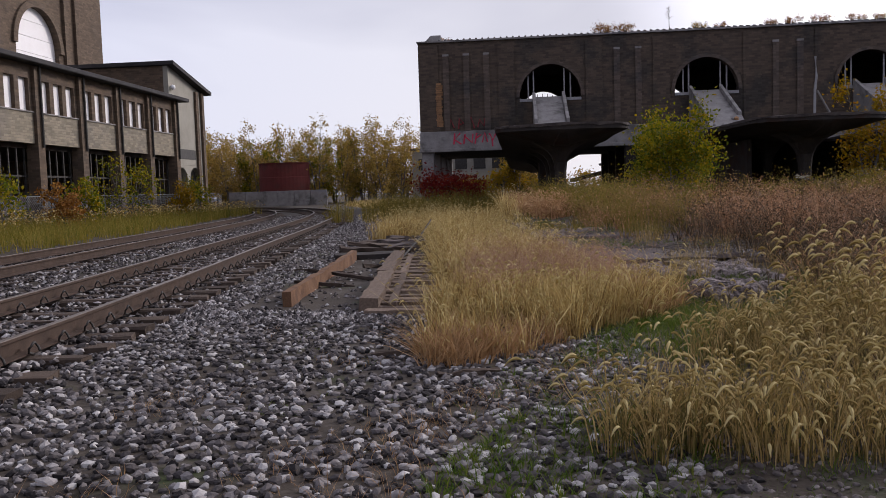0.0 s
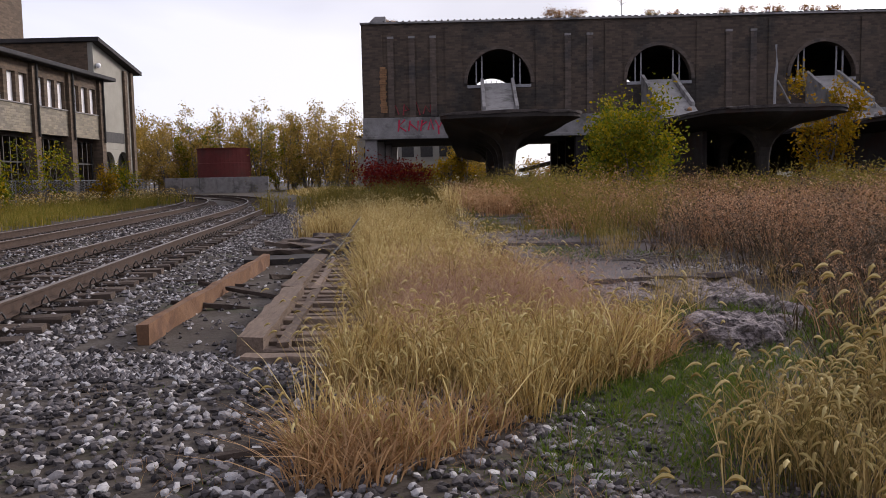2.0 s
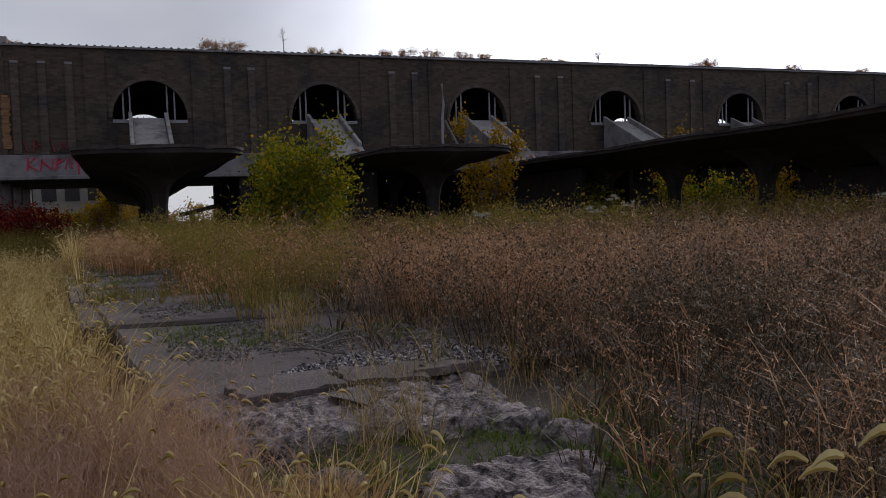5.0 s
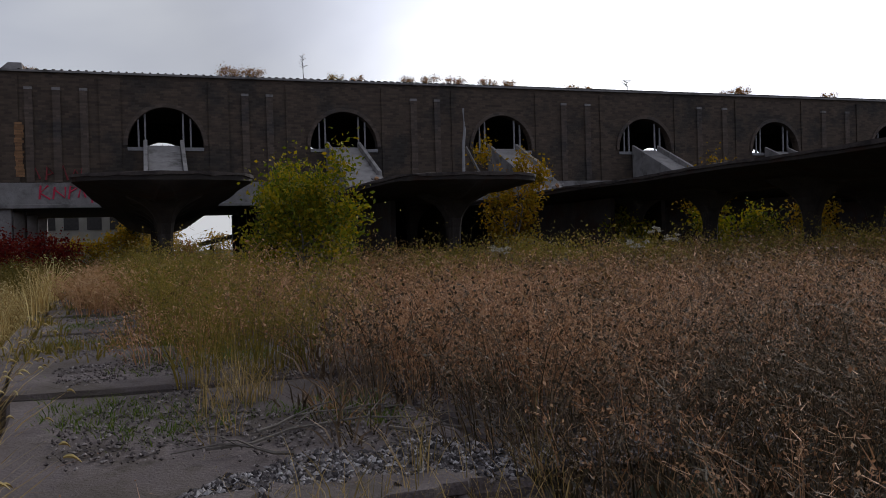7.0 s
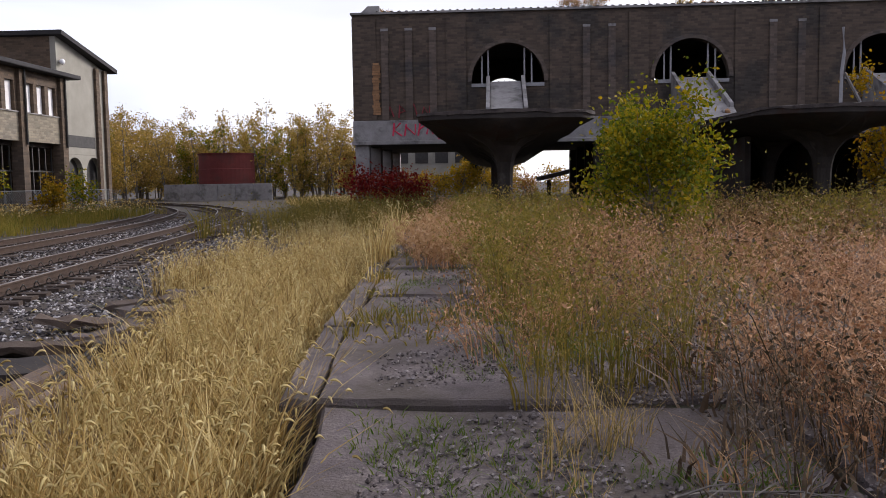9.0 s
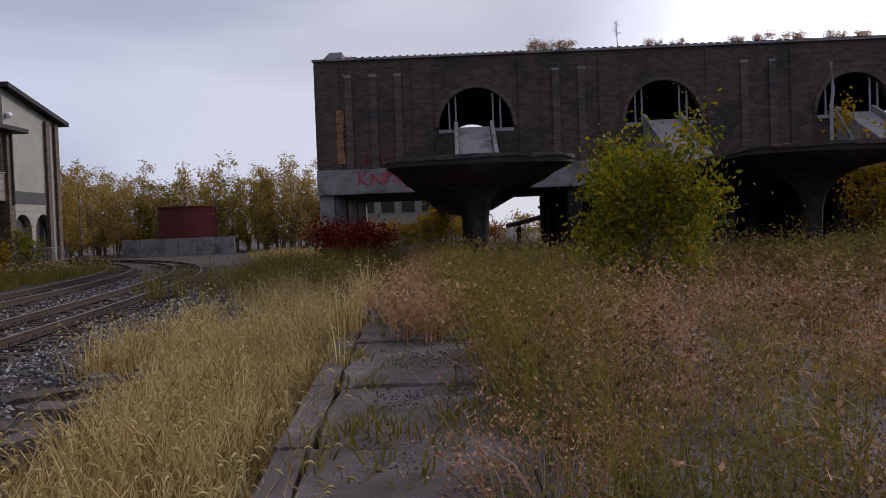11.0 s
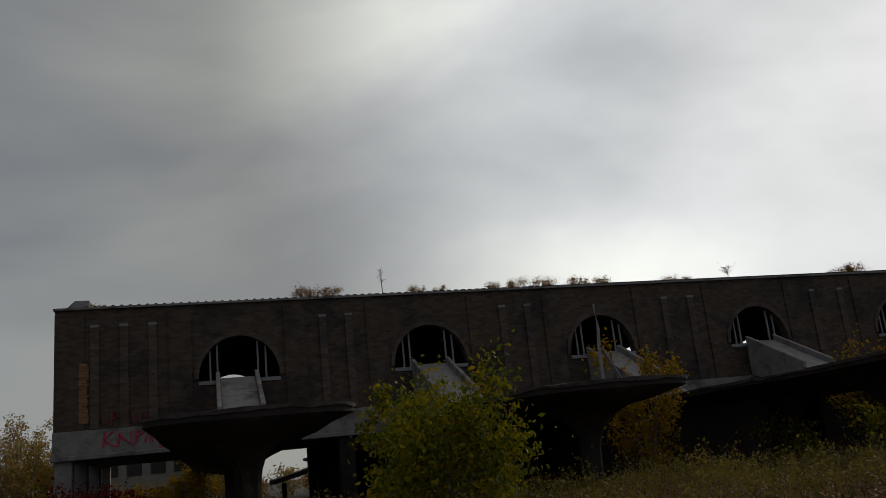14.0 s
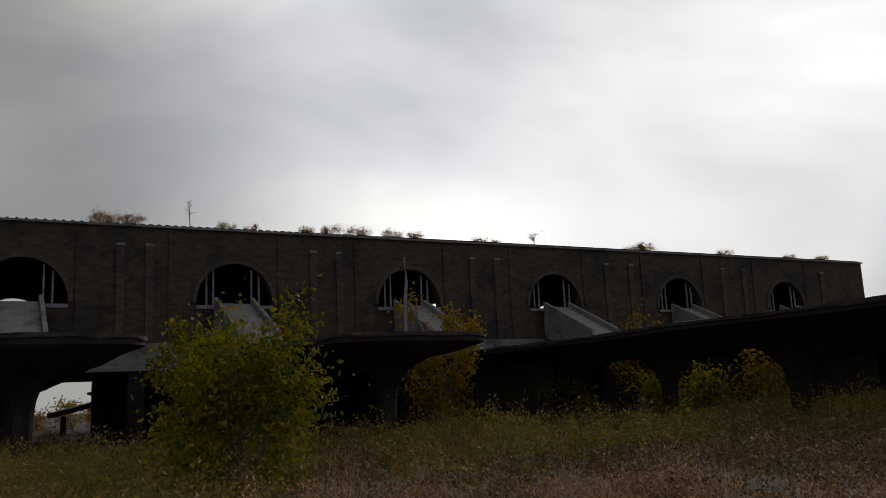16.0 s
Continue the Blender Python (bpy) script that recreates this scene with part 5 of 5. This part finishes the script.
# ---- grasses ----
def grass(name, label, material, n, sampler, h, w, lean=0.35, seed=0, segs=3, heads=None, head_size=(0.05, 0.012), fuzz=0, floor=ground_z, twig=0.0, tuft=1, spread=0.12, share=1.0, seeds_of=None):
    """n bent blades in one mesh; heads: material of drooping seed heads in a second mesh."""
    rng = np.random.default_rng(seed)
    m_ = n // tuft
    C = np.repeat(np.array([sampler(rng) for _ in range(m_)]), tuft, axis=0)
    n = len(C)
    o_ang, o_r = rng.uniform(0, 2 * np.pi, n), spread * np.sqrt(rng.random(n)) * (tuft > 1)
    XY = C + np.stack([np.cos(o_ang), np.sin(o_ang)], 1) * o_r[:, None] * (0.8 if tuft > 20 else 0.35)
    big = np.repeat(rng.uniform(0.45 if tuft > 20 else 0.6, 1.2, m_), tuft) * (1 - 0.35 * (o_r / spread) ** 2 * (tuft > 20))
    Z = np.array([floor(x, y) for x, y in XY])
    H = h * rng.uniform(0.55, 1.15, n) if np.isscalar(h) else rng.uniform(h[0], h[1], n)
    H = H * big if tuft > 1 else H
    ang = o_ang if tuft > 1 else rng.uniform(0, 2 * np.pi, n)
    D = np.stack([np.cos(ang), np.sin(ang)], 1)
    L = H * lean * rng.uniform(0.2, 1.3, n)
    if tuft > 1:
        L = L * (0.35 + o_r / spread)
    fa = rng.uniform(0, 2 * np.pi, n)
    W = np.stack([np.cos(fa), np.sin(fa)], 1) * (w * rng.uniform(0.6, 1.3, n))[:, None]
    V = np.zeros((n, 2 * segs + 1, 3))
    for k in range(segs + 1):
        t = k / segs
        c = XY + D * (L * t ** 2)[:, None]
        z = Z - 0.02 + H * (t - 0.12 * lean * t * t)
        if k < segs:
            s = (1 - 0.55 * t)
            V[:, 2 * k, :2], V[:, 2 * k + 1, :2] = c - W * s / 2, c + W * s / 2
            V[:, 2 * k, 2] = V[:, 2 * k + 1, 2] = z
        else:
            V[:, 2 * segs, :2], V[:, 2 * segs, 2] = c, z
    nv = 2 * segs + 1
    base = (np.arange(n) * nv)[:, None]
    F = []
    for k in range(segs - 1):
        F += (base + np.array([2 * k, 2 * k + 1, 2 * k + 3, 2 * k + 2])).tolist()
    F += (base + np.array([2 * segs - 2, 2 * segs - 1, 2 * segs])).tolist()
    ob = tagged(new(name, raw(name, V.reshape(-1, 3).tolist(), F, material)), label, "grass", kind="stuff")
    if heads:
        # spindle-shaped head that nods over from the tip
        keep = rng.random(n) < share
        tip, D, n = V[keep, 2 * segs], D[keep], int(keep.sum())
        hl, hr = head_size
        sc = rng.uniform(0.7, 1.25, n)
        ks, m = 5, 4
        HV = np.zeros((n, ks * m, 3))
        for k in range(ks):
            t = k / (ks - 1)
            c = tip + np.stack([D[:, 0] * hl * sc * t, D[:, 1] * hl * sc * t, hl * sc * (0.55 * t - 0.95 * t * t)], 1)
            r = hr * (0.25 + math.sin(math.pi * min(1, t * 0.86 + 0.12))) * 0.8
            for q in range(m):
                a = 2 * np.pi * q / m
                HV[:, k * m + q] = c + np.stack([-D[:, 1] * r * math.cos(a), D[:, 0] * r * math.cos(a), np.full(n, r * math.sin(a))], 1)
        hb = (np.arange(n) * ks * m)[:, None]
        HF = []
        for k in range(ks - 1):
            for q in range(m):
                HF += (hb + np.array([k * m + q, k * m + (q + 1) % m, (k + 1) * m + (q + 1) % m, (k + 1) * m + q])).tolist()
        o = new("seed_heads", raw("seed_heads", HV.reshape(-1, 3).tolist(), HF, heads))
        o.parent = ob
    if fuzz:
        # small seeds and side twigs round the upper stems
        k = fuzz
        t = rng.uniform(0.45, 1.05, (n, k))
        c = np.zeros((n, k, 3))
        c[:, :, 0] = XY[:, :1] + D[:, :1] * L[:, None] * t ** 2
        c[:, :, 1] = XY[:, 1:] + D[:, 1:] * L[:, None] * t ** 2
        c[:, :, 2] = Z[:, None] + H[:, None] * t
        root = c.reshape(-1, 3).copy()
        c[:, :, :2] += rng.normal(size=(n, k, 2)) * 0.11 * H[:, None, None]
        c[:, :, 2] += rng.uniform(0.0, 0.09, (n, k)) * H[:, None]
        c = c.reshape(-1, 3)
        s = rng.uniform(0.5, 1.4, (len(c), 1)) * head_size[1] * np.clip((c[:, 1:2] - 4) / 16, 0.4, 1.2)
        a = rng.normal(size=c.shape)
        a /= np.linalg.norm(a, axis=1, keepdims=True)
        b = np.cross(a, rng.normal(size=c.shape))
        b /= np.linalg.norm(b, axis=1, keepdims=True)
        th = twig or 0.0016
        FV = np.stack([c - a * s, c + b * s * 0.6, c + a * s, c - b * s * 0.6, root + (th, 0, 0), root - (th, 0, 0), c], 1).reshape(-1, 3)
        fb_ = (np.arange(len(c)) * 7)[:, None]
        FF = (fb_ + np.array([0, 1, 2, 3])).tolist() + (fb_ + np.array([4, 5, 6])).tolist()
        o = new("seeds", raw("seeds", FV.tolist(), FF, seeds_of or heads or material))
        o.parent = ob
    return ob


def clumpy(x, y, f=0.7, seed=0):
    return noise.noise((x * f, y * f, seed * 7.3))


def region(x0, x1, y0, y1, power=1.0, follow=None, thin=None, seed=0, inside=None):
    def s(rng):
        while True:
            y = y0 + (y1 - y0) * rng.random() ** power
            x = rng.uniform(x0, x1) + (follow(y) if follow else 0)
            if inside and not inside(x, y):
                continue
            if thin is not None and clumpy(x, y, 0.8, seed) < thin + 0.35 * rng.random() - 0.2:
                continue
            return x, y
    return s


def plat_floor(x, y):
    e = edge_x(y)
    return plat_z(y) if (e - 0.2 < x < e + 4.6 and y > 12.1) else ground_z(x, y)


def right_side(x, y):
    e = edge_x(y)
    if y < 13.2 + 0.8 * clumpy(x, 0, 0.6, 9) and x < 5.5:
        return False
    if x < e + (1.9 if y < 16 else 1.45) + 0.6 * clumpy(0, y, 0.45, 4) + 0.5 * clumpy(x, y, 1.3, 5):
        return False
    return not (x < e + 4.4 and clumpy(x, y, 0.55, 31) > 0.18)


# golden foxtail strip beside the platform edge
def strip(x, y):
    return x > -1.0 - 0.115 * (y - 11) + 0.25 * clumpy(x, y, 1.1, 40) and x < edge_x(y) - 0.12


def tip_of_strip(x, y):
    return x > -0.85 - 0.04 * (y - 7) + 0.2 * clumpy(x, y, 1.3, 41) and x < min(0.0 + 0.78 * (y - 7.1), 1.75 - 0.7 * max(0, y - 10.2))


def open_path(x, y):
    return abs(x - (0.05 if y < 5 else 0.05 + (y - 5) * 0.5 if y < 8.5 else 1.8)) > 0.38


def far_right(x, y):
    return x > 1.9 + 0.16 * (y - 4) if y < 10.4 else x > 3.5 if y < 13.2 else right_side(x, y)


grass("foxtail_grass", "dense golden foxtail grass along the platform edge", M_GOLD, 24000, region(-3.2, 0, 11.3, 26, 1.2, edge_x, -0.12, 1, strip), (0.25, 0.85), 0.013, 0.6, 101, 3, M_SEED, (0.065, 0.0085), tuft=11, spread=0.32, share=0.22)
grass("foxtail_grass", "dense golden foxtail grass at the platform end", M_GOLD, 9500, region(-1.5, 1.9, 7.0, 12.0, 1.0, None, -0.05, 2, tip_of_strip), (0.2, 0.72), 0.0095, 0.6, 102, 3, M_SEED, (0.065, 0.0085), tuft=11, spread=0.28, share=0.2)
grass("dry_grass", "pinkish hazy dry grass in front of the platform", M_PINK, 3600, region(-0.6, 1.2, 8.9, 12.0, 1.0, None, -0.2, 3, tip_of_strip), (0.35, 0.75), 0.004, 0.45, 103, 3, None, (0.05, 0.010), 9, tuft=6, spread=0.2, twig=0.0016)
grass("dry_grass", "tan flattened dry grass at the edge of the gravel", M_TAN, 7000, region(-1.0, 2.0, 6.6, 10.4, 1.0, None, -0.05, 4, tip_of_strip), (0.12, 0.42), 0.011, 1.1, 104, 3, tuft=8, spread=0.2)
grass("green_grass", "patch of bright green grass beside the gravel", M_GREEN, 9000, region(-0.35, 0.95, 3.6, 9.4, 1.0, lambda y: 0.05 + 0.27 * (y - 4.4), -0.15, 25), (0.04, 0.13), 0.009, 0.9, 125, 2, tuft=6, spread=0.15)
grass("dry_undergrowth", "matted brown undergrowth across the yard", M_GREY, 14000, region(1.5, 40, 12.5, 42, 1.5, None, -0.2, 26, right_side), (0.1, 0.4), 0.026, 1.1, 126, 2, None, (0.05, 0.01), 0, plat_floor, 0.0, 8, 0.4)
grass("dry_undergrowth", "matted dark brown and green undergrowth beside the path", M_DARKWEED, 15000, region(2.2, 11, 4.5, 14.5, 1.0, None, -0.45, 27, far_right), (0.1, 0.45), 0.013, 1.0, 127, 2, None, (0.05, 0.008), 0, ground_z, 0.0, 8, 0.3)
# foreground foxtails by the start
grass("foxtail_grass", "green-gold foxtail grass with nodding cream heads", M_GREENGOLD, 5500, region(0.3, 3.8, 4.2, 9.0, 1.0, None, 0.0, 5, lambda x, y: x > 0.35 + 0.30 * (y - 4.6) and x < 2.4 + 0.2 * (y - 4) and open_path(x, y)), (0.2, 0.62), 0.0075, 0.6, 105, 3, M_SEED, (0.08, 0.009), tuft=10, spread=0.26, share=0.3)
grass("foxtail_grass", "tall pale foxtail grass with nodding cream heads", M_GREENGOLD, 900, region(2.5, 3.9, 5.2, 7.8, 1.0), (0.7, 1.05), 0.008, 0.55, 106, 3, M_SEED, (0.10, 0.013), tuft=6, spread=0.22, share=0.55)
# weeds on and beyond the platform
grass("dry_weeds", "reddish-brown dry weeds overgrowing the platform", M_RED, 5200, region(0.8, 11, 13.4, 25, 1.2, None, 0.08, 6, right_side), (0.3, 1.0), 0.009, 0.8, 107, 3, None, (0.05, 0.017), 12, plat_floor, 0.0035, 30, 0.6, seeds_of=M_RED)
grass("dry_weeds", "reddish-brown dry weeds across the old station yard", M_RED, 10000, region(0.8, 36, 18, 46, 1.2, None, -0.02, 7, right_side), (0.4, 1.15), 0.017, 0.8, 108, 2, None, (0.05, 0.03), 9, plat_floor, 0.006, 30, 0.8, seeds_of=M_WEEDSEED)
grass("dry_weeds", "grey-brown dry weeds with bare stems", M_GREY, 6500, region(3.0, 13, 6, 19, 1.1, None, -0.12, 8, far_right), (0.3, 1.0), 0.009, 0.8, 109, 3, None, (0.05, 0.017), 10, plat_floor, 0.004, 30, 0.6)
grass("dry_weeds", "dark bushy weeds standing beside the path", M_DARKWEED, 6000, region(3.4, 11, 6.5, 15, 1.0, None, -0.25, 28, far_right), (0.4, 1.05), 0.010, 0.7, 128, 3, None, (0.05, 0.026), 9, plat_floor, 0.004, 30, 0.6)
grass("dry_weeds", "brown dry weeds far out in the yard", M_GREY, 8000, region(10, 44, 6, 44, 1.0, None, -0.15, 9), (0.4, 1.2), 0.018, 0.6, 110, 2, None, (0.05, 0.024), 7, plat_floor, 0.005, 40, 1.0)
grass("tall_weeds", "olive tall weeds in front of the canopies", M_OLIVE, 8000, region(2.0, 46, 27, 40, 0.7, None, -0.15, 10, right_side), (0.6, 1.6), 0.030, 0.45, 111, 2, None, (0.05, 0.042), 6, plat_floor, 0.006, 30, 0.9)
grass("tall_weeds", "bushy olive weeds at the edge of the slabs", M_OLIVE, 2600, region(1.3, 3.6, 15, 34, 1.0, edge_x, 0.05, 21), (0.4, 1.1), 0.011, 0.5, 122, 3, None, (0.05, 0.02), 8, plat_floor, 0.003, 9, 0.4)
grass("tall_weeds", "olive tall weeds at the foot of the building", M_OLIVE, 5000, region(-9, 4, 38, 62, 0.9, None, -0.2, 11, lambda x, y: x > 3.4 or x < 1.6), (0.6, 1.4), 0.03, 0.35, 112, 2, None, (0.05, 0.03), 4, tuft=6, spread=0.4)
grass("dry_weeds", "reddish dry weeds among the dark growth beside the path", M_RED, 4200, region(3.2, 13, 7.5, 16, 1.0, None, 0.05, 33, far_right), (0.35, 1.0), 0.009, 0.75, 133, 3, None, (0.05, 0.024), 10, plat_floor, 0.004, 25, 0.55, seeds_of=M_RED)
grass("dry_undergrowth", "matted tan and brown litter under the weeds", M_TAN, 9000, region(2.6, 12, 6.0, 17, 1.0, None, -0.1, 34, far_right), (0.06, 0.28), 0.012, 1.2, 134, 2, None, (0.05, 0.01), 0, plat_floor, 0.0, 8, 0.3)
grass("green_grass", "low green growth round the broken platform end", M_GREEN, 9000, region(1.1, 3.9, 8.0, 11.2, 1.0, None, -0.25, 35), (0.03, 0.16), 0.010, 1.0, 135, 2, tuft=6, spread=0.16)
grass("dry_weeds", "clumps of dry weeds breaking through the platform slabs", M_RED, 2600, region(0.2, 2.3, 23, 50, 1.0, edge_x, 0.14, 36), (0.2, 0.75), 0.014, 0.7, 136, 2, None, (0.05, 0.03), 7, plat_floor, 0.005, 18, 0.5, seeds_of=M_TAN)
grass("green_grass", "green tufts between the far platform slabs", M_OLIVE, 6000, region(-0.2, 2.3, 17, 50, 1.0, edge_x, 0.1, 37), (0.06, 0.3), 0.016, 0.9, 137, 2, floor=plat_floor, tuft=8, spread=0.35)
grass("golden_grass", "tall golden grass leaning over the platform edge", M_GOLD, 1800, region(-0.9, 0.0, 21, 30, 1.0, edge_x, 0.0, 38), (0.5, 1.05), 0.014, 0.5, 138, 3, M_SEED, (0.07, 0.01), floor=plat_floor, tuft=10, spread=0.3, share=0.3)
# golden strips by the far track
grass("golden_grass", "pale golden grass between track and building", M_GOLD, 9000, region(-3.0, 0.0, 24, 70, 1.3, lambda y: -1.0 - 0.075 * (y - 20), -0.02, 12), (0.4, 0.95), 0.016, 0.5, 113, 2, M_SEED, (0.07, 0.014), tuft=6, spread=0.4, share=0.3)
grass("golden_grass", "pale golden grass along the bend of the track", M_GOLD, 4000, region(-20, -6, 72, 112, 1.0, None, -0.2, 13, lambda x, y: x > -12 - 0.9 * max(0, y - 70) * 0.35), (0.4, 0.9), 0.05, 0.4, 114, 2)
# field across the tracks
grass("field_grass", "yellow-green grass on the bank by the office block", M_FIELD, 16000, region(-9.0, 0, 14, 70, 1.0, lambda y: line_x(y) - 7.0, -0.3, 14, lambda x, y: x > -24.5), (0.3, 0.8), 0.022, 0.45, 115, 2, None, (0.05, 0.02), 1, tuft=5, spread=0.3)
grass("field_grass", "tall yellow-flowered grass by the fence", M_FIELD, 5000, region(-24.5, -20, 22, 66, 1.0, None, -0.2, 15), (0.6, 1.2), 0.025, 0.4, 116, 2, M_GOLD, (0.1, 0.03), share=0.5)
# low green growth
grass("green_grass", "low bright green grass on the trodden path", M_GREEN, 20000, region(-0.3, 4.4, 2.2, 10.4, 1.0, None, -0.08, 16, lambda x, y: x > 0.05 + 0.1 * clumpy(x, y, 2, 2) or y > 5.5), (0.03, 0.10), 0.006, 1.0, 117, 2, tuft=5, spread=0.15)
grass("green_grass", "low green grass in the platform joints", M_GREEN, 8000, region(0.25, 2.6, 13.5, 26, 1.4, edge_x, 0.16, 17), (0.02, 0.11), 0.009, 1.0, 118, 2, floor=plat_floor, tuft=5, spread=0.15)
grass("green_grass", "tufts of green grass at the slab edge", M_GREENGOLD, 900, region(1.9, 3.6, 10.2, 15.5, 1.0, None, 0.2, 18), (0.15, 0.5), 0.006, 0.6, 119, 3, None, (0.05, 0.006), 3, floor=plat_floor, tuft=10, spread=0.2)
grass("dry_grass", "fine dry stubble scattered on the gravel", M_TAN, 2400, region(-2.6, 0.8, 2.0, 9.5, 1.0, None, 0.05, 19), (0.04, 0.18), 0.004, 1.3, 120, 2, tuft=4, spread=0.15)
grass("green_grass", "small green weeds between the ballast stones", M_GREEN, 2500, region(-2.2, 0.8, 2.0, 9.5, 1.0, None, 0.2, 20), (0.02, 0.07), 0.006, 1.0, 121, 2, tuft=6, spread=0.1)


def flower_stalk(x, y, h, seed):
    rnd = random.Random(seed)
    o = thing("dried_wildflower", "tall dried wildflower with flat white heads", "wildflower", "dried white wildflowers", at=(x, y, ground_z(x, y)))
    bm = bmesh.new()
    tube(bm, [(0, 0, 0), (0.02, 0.01, h * 0.5), (0.04, 0, h)], [0.006, 0.005, 0.003], 5)
    P = []
    for i in range(7):
        a = i * 0.9 + rnd.random()
        r = rnd.uniform(0.05, 0.14)
        e = (0.04 + r * math.cos(a), r * math.sin(a), h + rnd.uniform(-0.03, 0.06))
        tube(bm, [(0.035, 0, h * 0.86), e], [0.003, 0.002], 4)
        P += [(e[0] + rnd.gauss(0, 0.025), e[1] + rnd.gauss(0, 0.025), e[2] + rnd.gauss(0, 0.01)) for _ in range(22)]
    part("stem", bm, M_OLIVE, o)
    m = new("flower_head", leaves_mesh("flower_head", P, 0.014, M_WHITEFL, seed))
    m.parent = o


for i, (x, y, h) in enumerate(((9.0, 19.5, 1.25), (9.5, 19.8, 1.15), (7.6, 17.8, 1.1), (14.5, 17.5, 1.3), (15.3, 17.0, 1.25), (13.8, 17.9, 1.15), (6.0, 18.5, 1.0), (16.0, 18.2, 1.2))):
    flower_stalk(x, y, h, 200 + i)
